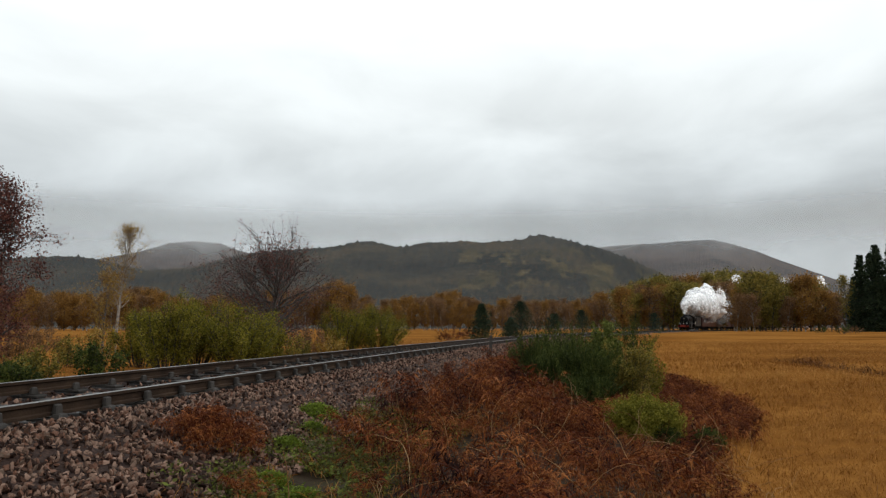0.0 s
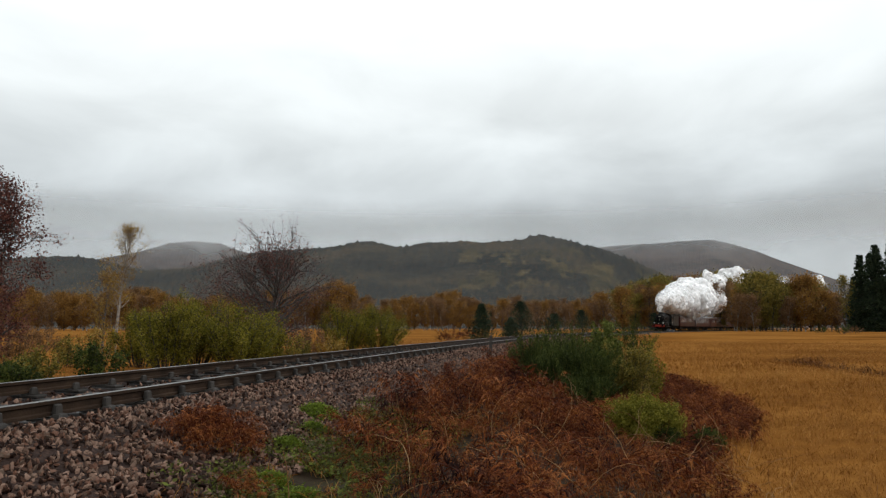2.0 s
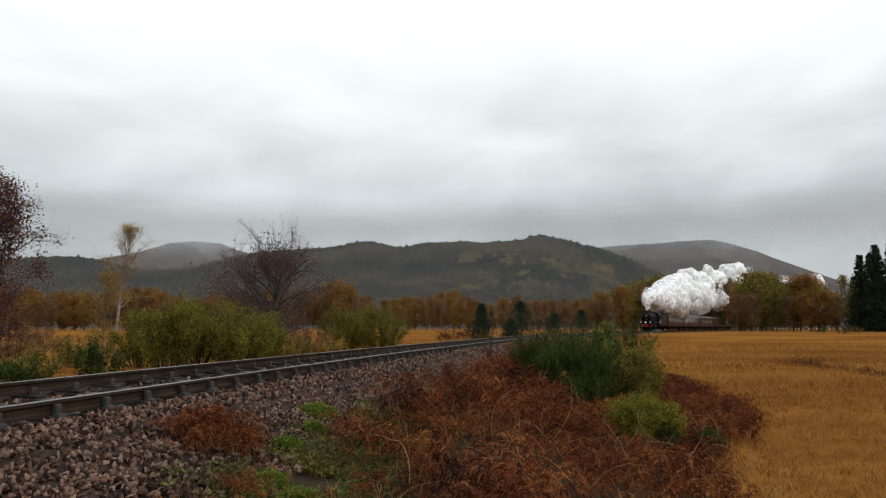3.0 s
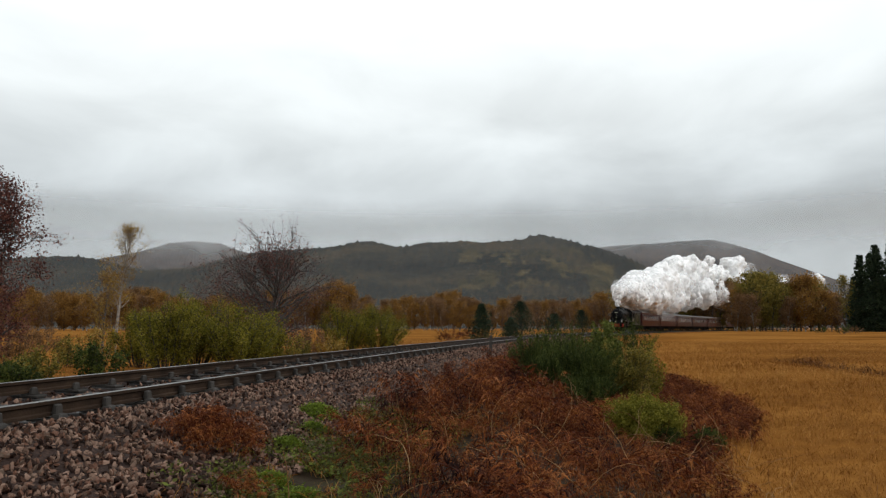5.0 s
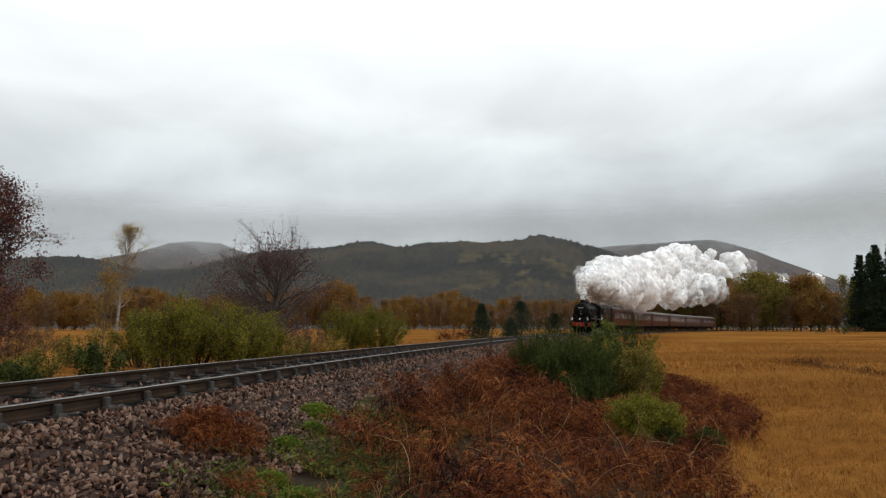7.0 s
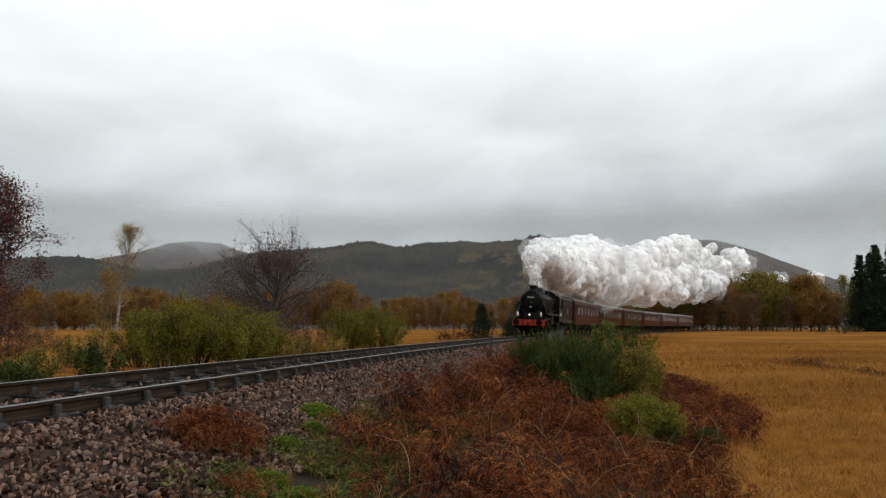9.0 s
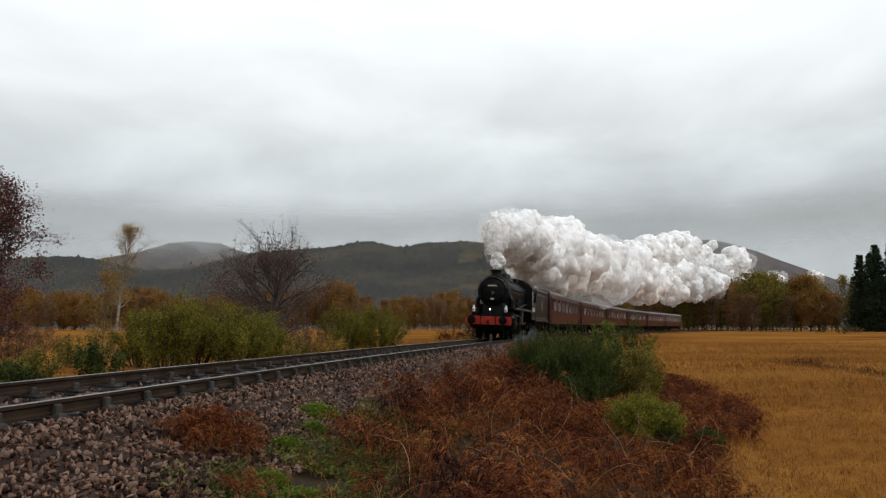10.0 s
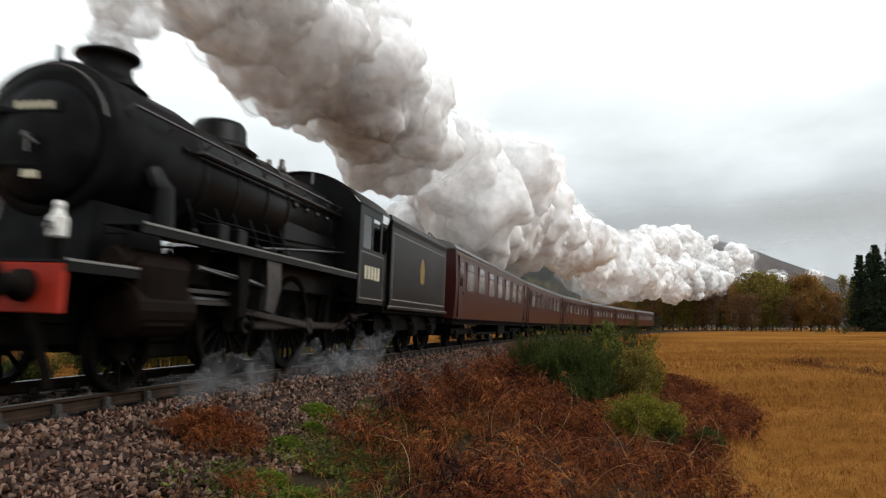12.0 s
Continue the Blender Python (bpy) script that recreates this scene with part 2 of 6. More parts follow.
# ---------------------------------------------------------------- ground
def ground():
    def axis(lo, hi, fine, step, growth):
        a, d = [0.0], step
        while a[-1] < hi:
            a.append(a[-1] + d)
            if a[-1] > fine:
                d *= growth
        b, d = [0.0], step
        while b[-1] > lo:
            b.append(b[-1] - d)
            if b[-1] < -fine:
                d *= growth
        return np.array(sorted(set(b + a)))
    xs, ys = axis(-4500, 4500, 14, 0.3, 1.07), axis(-4500, 4500, 32, 0.3, 1.06)
    X, Y = np.meshgrid(xs, ys)
    x, y = X.ravel(), Y.ravel()
    z = ground_z(x, y)
    v, s = beside(x, y)
    r = np.random.RandomState(3)
    z += r.normal(0, 0.012, len(z)) * (abs(v) > 1.9)
    nx, ny = len(xs), len(ys)
    i = (np.arange(ny - 1)[:, None] * nx + np.arange(nx - 1)).ravel()
    F = np.stack([i, i + 1, i + nx + 1, i + nx], 1)
    me = fast_mesh("ground", np.stack([x, y, z], 1), F, M_GRASS, True)
    me.materials.append(M_BALLAST_BED)
    me.materials.append(M_SOIL)
    cv, cs = beside(x[F].mean(1), y[F].mean(1))
    toe = np.where(cv > 0, 3.05, 2.5)
    cv = cv + 0.22 * np.sin(cs * 1.7) * np.sin(cs * 0.63 + 1) + r.normal(0, 0.10, len(cv)) * (abs(cv) > 2)
    idx = np.where(abs(cv) < toe, 1, np.where((cv > 0) & (cv < 6.9) & (cs < 60), 2, 0))
    me.polygons.foreach_set("material_index", idx.astype(np.int32))
    tagged(new("ground", me), "flat boggy moor of tawny autumn grass with a ballast bank", "ground", kind="structure")


ground()


def hill(name, label, mat, ridge, dist, depth, bumps, seed, steps=640, rows=51, foot=585, mat2=None, patch=None):
    """A hillside: ridge gives (bearing, height over distance) of its skyline; it falls to the valley on both sides."""
    r = np.random.RandomState(seed)
    b = np.array([q[0] for q in ridge])
    hgt = np.array([q[1] for q in ridge])
    bb = np.linspace(b[0], b[-1], steps)
    hh = np.interp(bb, b, hgt) * dist
    rough = r.normal(0, 1, (rows, steps))
    V, F, I = [], [], []
    for j in range(rows):
        t = j / (rows - 1)
        if t < 0.8:
            front, up = dist - depth * (1 - t / 0.8), (t / 0.8) ** 0.85
        else:
            front, up = dist + depth * 0.8 * (t - 0.8) / 0.2, math.cos((t - 0.8) / 0.2 * math.pi / 2)
        for i in range(steps):
            fold = 0.5 + 0.5 * math.sin(i * 0.045 * 300 / steps * 2 + j * 0.12 + seed) * math.sin(i * 0.021 * 300 / steps * 2 + 1)
            near = front * (1 - 0.10 * fold * math.sin(math.pi * min(t / 0.8, 1)))
            z = hh[i] / dist * near * up + abs(rough[j, i]) * bumps * (1 if t > 0.05 else 0) - bumps * 0.6
            V.append((near * bb[i], near, z + 0.6 * up - 3 * (1 - up)))
    for j in range(rows - 1):
        for i in range(steps - 1):
            a = j * steps + i
            F.append((a, a + 1, a + steps + 1, a + steps))
            I.append(1 if patch and patch(bb[i], j / (rows - 1), i, j) else 0)
    ob = mesh_object(name, V, F, mat, smooth=True, mats=[mat, mat2] if mat2 else [mat], index=I)
    return tagged(ob, label, "hill", kind="structure")


def px_ridge(points):
    return [((x - 784) / 1219.0, (580.2 - y) / 1219.0) for x, y in points]


hill("hill_heather", "bare heather mountain with its top in low cloud", M_HEATHER,
     px_ridge([(900, 470), (1000, 446), (1080, 437), (1160, 432), (1210, 428), (1262, 425), (1300, 434), (1340, 446), (1380, 462), (1420, 476), (1470, 494), (1530, 512), (1600, 545), (1700, 575)]),
     2700, 1300, 1.2, 5)
hill("hill_west", "distant rounded hill dim in mist", M_HEATHER,
     px_ridge([(-400, 470), (-100, 462), (120, 470), (250, 446), (300, 431), (340, 428), (390, 432), (420, 444), (520, 470), (650, 520)]), 2400, 1000, 1.2, 6)
hill("hill_wooded", "long wooded ridge in dull autumn colours", M_HILL_WOOD,
     px_ridge([(-500, 500), (-200, 480), (60, 455), (140, 455), (190, 464), (260, 480), (340, 475), (430, 452), (500, 444), (560, 440), (600, 436), (630, 429), (660, 428), (685, 435),
               (715, 439), (740, 432), (765, 430), (820, 428), (860, 430), (920, 425), (945, 418), (960, 416), (1000, 425), (1030, 433), (1060, 440), (1110, 458), (1180, 490), (1280, 530), (1400, 570)]),
     1350, 800, 2.2, 7, mat2=M_HILL_OPEN, patch=lambda b, t, i, j: 0.02 < b < 0.30 and 0.30 < t < 0.72 and noise.noise(Vector((b * 24, t * 7, 3.0))) + 0.6 * noise.noise(Vector((b * 90, t * 30, 1.0))) > 0.12)


# ---------------------------------------------------------------- railway track
def swept(name, profile, s_list, v, mat, parent, mats=None, index_of=None):
    """A bar of the given section (v, w) along the line at offset v."""
    V, F, I = [], [], []
    n = len(profile)
    for s in s_list:
        for a, w in profile:
            V.append(on_line(s, v + a, w))
    for j in range(len(s_list) - 1):
        for i in range(n):
            a, b = j * n + i, j * n + (i + 1) % n
            F.append((a, b, b + n, a + n))
            I.append(index_of(i) if index_of else 0)
    F.append(tuple(range(n)))
    F.append(tuple(range((len(s_list) - 1) * n, len(s_list) * n))[::-1])
    I += [0, 0]
    return mesh_object(name, V, F, mat, parent, mats=mats, index=I)


def box_data(bm, x0, x1, y0, y1, z0, z1, bevel=0.0, taper=0.0):
    """A box in a bmesh; taper narrows its top, bevel rounds its edges."""
    made = bmesh.ops.create_cube(bm, size=1.0)
    vs = made["verts"]
    for v in vs:
        k = (1 - taper) if v.co.z > 0 else 1
        v.co = Vector(((x0 + x1) / 2 + v.co.x * (x1 - x0) * k, (y0 + y1) / 2 + v.co.y * (y1 - y0) * k, (z0 + z1) / 2 + v.co.z * (z1 - z0)))
    if bevel:
        bmesh.ops.bevel(bm, geom=list({e for v in vs for e in v.link_edges}), offset=bevel, segments=1, affect="EDGES")
    return vs


def finish(bm, name, mat, smooth=False):
    bmesh.ops.recalc_face_normals(bm, faces=bm.faces)
    me = bpy.data.meshes.new(name)
    bm.to_mesh(me)
    bm.free()
    for m in (mat if isinstance(mat, (list, tuple)) else [mat]):
        me.materials.append(m)
    if smooth:
        me.polygons.foreach_set("use_smooth", [True] * len(me.polygons))
    return me


def part(name, bm, mat, parent, label="", smooth=False):
    ob = new(name, finish(bm, name, mat, smooth))
    ob.parent = parent
    return tagged(ob, label)


track = tagged(new("railway_track"), "single railway line of worn steel rails on timber sleepers in ballast", "railway track")
RAIL_STEPS = [s for s in np.arange(-30, 330, 1.5)]
HEAD = [(-0.035, 0.0), (0.035, 0.0), (0.035, -0.032), (0.012, -0.045), (0.012, -0.105), (0.035, -0.118), (0.035, -0.145), (-0.035, -0.145), (-0.035, -0.118), (-0.012, -0.105), (-0.012, -0.045), (-0.035, -0.032)]
for off in (0.75, -0.75):
    tagged(swept("rail", HEAD, RAIL_STEPS, off, M_RAIL, track, mats=[M_RAIL, M_RAILTOP], index_of=lambda i: 1 if i == 0 else 0), "rusty bullhead rail with a polished head")


def frame_at(s, v=0.0, w=0.0):
    """The pose of a thing on the line: its x across to the field side, its y along, away from the eye."""
    a, b = on_line(s - 0.2, v, w), on_line(s + 0.2, v, w)
    y = (b - a).normalized()
    x = (on_line(s, v + 1, w) - on_line(s, v, w)).normalized()
    z = x.cross(y)
    m = Matrix((x, y, z)).transposed().to_4x4()
    return Matrix.Translation(on_line(s, v, w)) @ m


def sleepers():
    bm = bmesh.new()
    box_data(bm, -1.3, 1.3, -0.125, 0.125, -0.33, -0.195, 0.012)
    base = finish(bm, "sleeper", M_SLEEPER)
    bm = bmesh.new()
    box_data(bm, -0.19, 0.19, -0.09, 0.09, -0.195, -0.16, 0.008)
    box_data(bm, 0.040, 0.165, -0.072, 0.072, -0.165, -0.118, 0.012, 0.35)
    box_data(bm, 0.036, 0.105, -0.046, 0.046, -0.13, -0.034, 0.010, 0.22)
    box_data(bm, -0.105, -0.042, -0.055, 0.055, -0.165, -0.075, 0.012, 0.25)
    chair = finish(bm, "rail_chair", M_CHAIR)
    rnd = random.Random(5)
    pitch, first = 0.718, 6.949 - 22 * 0.718
    for i in range(150):
        s = first + i * pitch
        ob = new("sleeper", base)
        ob.parent = track
        ob.matrix_basis = frame_at(s + rnd.uniform(-0.012, 0.012)) @ pose(rnd.uniform(-0.03, 0.03), 0, rnd.uniform(-0.008, 0.004), 0, 0, rnd.uniform(-0.6, 0.6))
        inv = ob.matrix_basis.inverted()
        for off, turn in ((0.75, 0), (-0.75, 180)):
            c = new("rail_chair", chair)
            c.parent = ob
            c.matrix_basis = inv @ frame_at(s, off) @ pose(0, 0, 0, 0, 0, turn)
    # those further along
    V, F = [], []
    for me, offs in ((base, (0,)), (chair, (0.75, -0.75))):
        co = np.empty(len(me.vertices) * 3)
        me.vertices.foreach_get("co", co)
        co = co.reshape(-1, 3)
        for i in range(150, 400):
            for off in offs:
                m = np.array(frame_at(first + i * pitch, off) @ pose(0, 0, 0, 0, 0, 180 if off < 0 else 0))
                k = len(V)
                V += [tuple(q) for q in co @ m[:3, :3].T + m[:3, 3]]
                F += [tuple(k + j for j in p.vertices) for p in me.polygons]
    ob = mesh_object("far_sleepers", V, F, M_SLEEPER, track)
    tagged(ob, "row of timber sleepers with iron chairs", kind="stuff")


sleepers()


def stone_shapes(count, seed):
    r = random.Random(seed)
    out = []
    for k in range(count):
        bm = bmesh.new()
        bmesh.ops.create_icosphere(bm, subdivisions=1, radius=1.0)
        sx, sy, sz = r.uniform(0.8, 1.4), r.uniform(0.6, 1.0), r.uniform(0.32, 0.6)
        for v in bm.verts:
            f = r.uniform(0.55, 1.25)
            v.co = Vector((v.co.x * sx * f, v.co.y * sy * f, v.co.z * sz * f))
        out.append(bm)
    return out


def ballast():
    shapes = []
    for bm in stone_shapes(10, 8):
        bm.verts.index_update()
        shapes.append((np.array([v.co[:] for v in bm.verts]), np.array([[v.index for v in f.verts] for f in bm.faces])))
        bm.free()
    rnd = np.random.RandomState(11)
    bed = tagged(new("ballast_bank"), "bank of broken pinkish-grey ballast stones beside the rails", "ballast", kind="structure")
    # single stones of the bank next to the near rail
    singles = [fast_mesh("stone", v, f, M_STONE_ONE) for v, f in shapes]
    spots = []
    while len(spots) < 300:
        s, v = rnd.uniform(4.2, 8.5), rnd.uniform(1.35, 3.2)
        spots.append((s, v))
    for s, v in spots:
        p = on_line(s, v)
        size = rnd.uniform(0.018, 0.040)
        ob = new("stone", singles[rnd.randint(10)])
        ob.parent = bed
        z = gz(p.x, p.y) + size * 0.45
        ob.matrix_basis = Matrix.Translation((p.x, p.y, z)) @ Euler(rnd.uniform(0, 6.28, 3)).to_matrix().to_4x4() @ Matrix.Scale(size, 4)
    # the rest
    n = 60000
    u = rnd.uniform(0, 1, n)
    s = np.where(np.arange(n) % 9 == 0, rnd.uniform(-14, 1, n), 1 + 69 * u ** 2.7)
    v = np.where(rnd.uniform(0, 1, n) < 0.76, rnd.uniform(0.9, 3.15, n), rnd.uniform(-2.3, 0.9, n))
    x, y, th = (np.interp(s, LINE_S, q) for q in (LINE_X, LINE_Y, LINE_TH))
    x, y = x + v * np.cos(th), y - v * np.sin(th)
    size = rnd.uniform(0.017, 0.038, n) * np.where(s > 25, 1.5, 1)
    z = ground_z(x, y) + size * rnd.uniform(0.2, 1.0, n)
    V, F, k = [], [], 0
    for i in range(n):
        sv, sf = shapes[i % 10]
        m = np.array(Euler(rnd.uniform(0, 6.28, 3)).to_matrix())
        V.append(sv @ m.T * size[i] + (x[i], y[i], z[i]))
        F.append(sf + k)
        k += len(sv)
    ob = new("loose_ballast", fast_mesh("loose_ballast", np.concatenate(V), np.concatenate(F), M_STONE))
    ob.parent = bed
    tagged(ob, kind="stuff")


ballast()


# ---------------------------------------------------------------- train
M_BLACK = material("locomotive_black_paint", [(0.004, 0.004, 0.004), (0.007, 0.007, 0.007), (0.013, 0.012, 0.011)], scale=2.0, fine=25, rough=0.36, bump=0.06, bump_scale=12, spec=0.14)
M_SMOKEBOX = material("matt_smokebox_black", [(0.005, 0.005, 0.006), (0.010, 0.010, 0.011), (0.018, 0.018, 0.018)], scale=3, rough=0.45, bump=0.08, bump_scale=18, spec=0.05)
M_GRIME = material("oily_underframe_grime", [(0.003, 0.003, 0.003), (0.007, 0.006, 0.005), (0.016, 0.012, 0.009)], scale=5, rough=0.8, bump=0.2, spec=0.06)
M_STEEL = material("oiled_rod_steel", wet=1.0, colours=[(0.06, 0.057, 0.054), (0.14, 0.13, 0.125)], scale=4, rough=0.35, metallic=0.9)
M_RED = material("buffer_beam_red", wet=1.0, colours=[(0.20, 0.017, 0.009), (0.31, 0.025, 0.012), (0.38, 0.036, 0.018)], scale=3, spec=0.2, rough=0.45)
M_MAROON = material("maroon_coach_paint", [(0.085, 0.014, 0.010), (0.115, 0.018, 0.013), (0.14, 0.026, 0.018)], scale=1.2, fine=14, rough=0.35, spec=0.4, wet=0.36)
M_ROOF = material("grey_coach_roof", wet=1.0, colours=[(0.11, 0.11, 0.11), (0.19, 0.19, 0.188)], scale=1.5, rough=0.5)
M_WINDOW = material("dark_window_glass", [(0.02, 0.021, 0.022), (0.035, 0.036, 0.038)], scale=1, rough=0.06)
# lower panes: paler base colour than the toplights
M_PALE_PANE = material("pale_window_pane", wet=1.0, colours=[(0.10, 0.095, 0.09), (0.26, 0.25, 0.235)], scale=0.8, rough=0.12, per="object", spread=0.3)
M_WHITE = material("white_lamp_paint", wet=1.0, colours=[(0.55, 0.54, 0.50), (0.75, 0.74, 0.70)], scale=6, rough=0.45)
M_CREAM = material("cream_figures", wet=1.0, colours=[(0.50, 0.45, 0.32), (0.62, 0.57, 0.42)], scale=5, rough=0.5)
M_GOLD = material("gold_crest_paint", [(0.30, 0.17, 0.03), (0.42, 0.26, 0.06)], scale=8, rough=0.5)
M_LINE = material("grey_lining_paint", [(0.25, 0.24, 0.22), (0.33, 0.32, 0.30)], scale=4, rough=0.5)
M_COAL = material("coal", [(0.006, 0.006, 0.006), (0.02, 0.02, 0.02)], scale=8, rough=0.5, bump=0.8)
M_COPPER = material("rusty_brown_casing", [(0.008, 0.005, 0.004), (0.018, 0.011, 0.008)], scale=4, spec=0.04, rough=0.6)
M_HEADLAMP = glow("lit_headlamp_glass", (1.0, 0.82, 0.62), 3.0)


def lathe(bm, profile, axis, centre, seg=28, caps=True):
    """Turns (r, along) round an axis: 'x', 'y' or 'z'."""
    rings = []
    for r, h in profile:
        ring = []
        for i in range(seg):
            a = 2 * math.pi * i / seg
            c, s = r * math.cos(a), r * math.sin(a)
            p = {"x": (h, c, s), "y": (c, h, s), "z": (c, s, h)}[axis]
            ring.append(bm.verts.new(Vector(p) + Vector(centre)))
        rings.append(ring)
    for a, b in zip(rings, rings[1:]):
        for i in range(seg):
            bm.faces.new((a[i], a[(i + 1) % seg], b[(i + 1) % seg], b[i]))
    if caps:
        bm.faces.new(rings[0])
        bm.faces.new(rings[-1][::-1])


def pipe(bm, points, r, seg=6):
    """A round bar through the points."""
    pts = [Vector(p) for p in points]
    rings = []
    for i, p in enumerate(pts):
        d = (pts[min(i + 1, len(pts) - 1)] - pts[max(i - 1, 0)]).normalized()
        a = d.orthogonal().normalized()
        b = d.cross(a)
        rings.append([bm.verts.new(p + (a * math.cos(2 * math.pi * k / seg) + b * math.sin(2 * math.pi * k / seg)) * r) for k in range(seg)])
    for u, w in zip(rings, rings[1:]):
        # match the rings' starts
        o = min(range(seg), key=lambda k: (w[k].co - u[0].co).length)
        for k in range(seg):
            bm.faces.new((u[k], u[(k + 1) % seg], w[(k + 1 + o) % seg], w[(k + o) % seg]))
    bm.faces.new(rings[0])
    bm.faces.new(rings[-1][::-1])


def plate(bm, outline, axis, lo, hi):
    """A flat plate: outline of 2 coordinates, pushed from lo to hi along the axis."""
    def at(p, h):
        return {"x": (h, p[0], p[1]), "y": (p[0], h, p[1]), "z": (p[0], p[1], h)}[axis]
    a, b = [bm.verts.new(at(p, lo)) for p in outline], [bm.verts.new(at(p, hi)) for p in outline]
    n = len(outline)
    for i in range(n):
        bm.faces.new((a[i], a[(i + 1) % n], b[(i + 1) % n], b[i]))
    bm.faces.new(a)
    bm.faces.new(b[::-1])


def boxed(name, spans, mat, parent, label="", bevel=0.0, taper=0.0):
    bm = bmesh.new()
    for s in spans:
        box_data(bm, *s, bevel, taper)
    return part(name, bm, mat, parent, label)


def turned(name, profile, axis, centre, mat, parent, label="", seg=28, smooth=True):
    bm = bmesh.new()
    lathe(bm, profile, axis, centre, seg)
    ob = part(name, bm, mat, parent, label, smooth)
    return ob


def spoked_wheel(name, r, mat, parent, at, spokes, width=0.13, crank=0.0, weight=False):
    """A wheel on the x axis with rim, flange, spokes and boss, its middle at the origin."""
    bm = bmesh.new()
    side = 1 if at[0] > 0 else -1
    w = width / 2
    for prof in ([(r * 0.88, -w), (r, -w), (r, w * 0.5), (r + 0.03, w * 0.6), (r + 0.03, w), (r * 0.88, w), (r * 0.88, -w)],):
        lathe(bm, [(a, -side * b) for a, b in prof], "x", (0, 0, 0), 36, False)
    lathe(bm, [(0.17, -w * 1.3), (0.17, w * 1.3)], "x", (0, 0, 0), 14)
    if crank:
        box_data(bm, -w, w, -0.13, 0.13, -0.1, crank + 0.12, 0.02)
        lathe(bm, [(0.06, 0), (0.06, side * 0.30)], "x", (0, 0, crank), 10)
    if weight:
        pts = [(r * 0.9 * math.sin(a), -r * 0.9 * math.cos(a)) for a in np.linspace(-0.7, 0.7, 9)]
        plate(bm, pts, "x", -w * 0.8, w * 0.8)
    ob = part(name, bm, mat, parent)
    ob.matrix_basis = Matrix.Translation(at)
    bm = bmesh.new()
    pipe(bm, [(0, 0, 0.12), (0, 0, r * 0.9)], 0.026, 4)
    spoke = finish(bm, "spoke", mat)
    for i in range(spokes):
        o = new("spoke", spoke)
        o.parent = ob
        o.matrix_basis = pose(0, 0, 0, 360 * i / spokes)
    return ob


CRANK = 0.33
DRIVERS = (3.75, 5.95, 8.35)
RD, RP, RT, RC = 0.787, 0.483, 0.635, 0.457


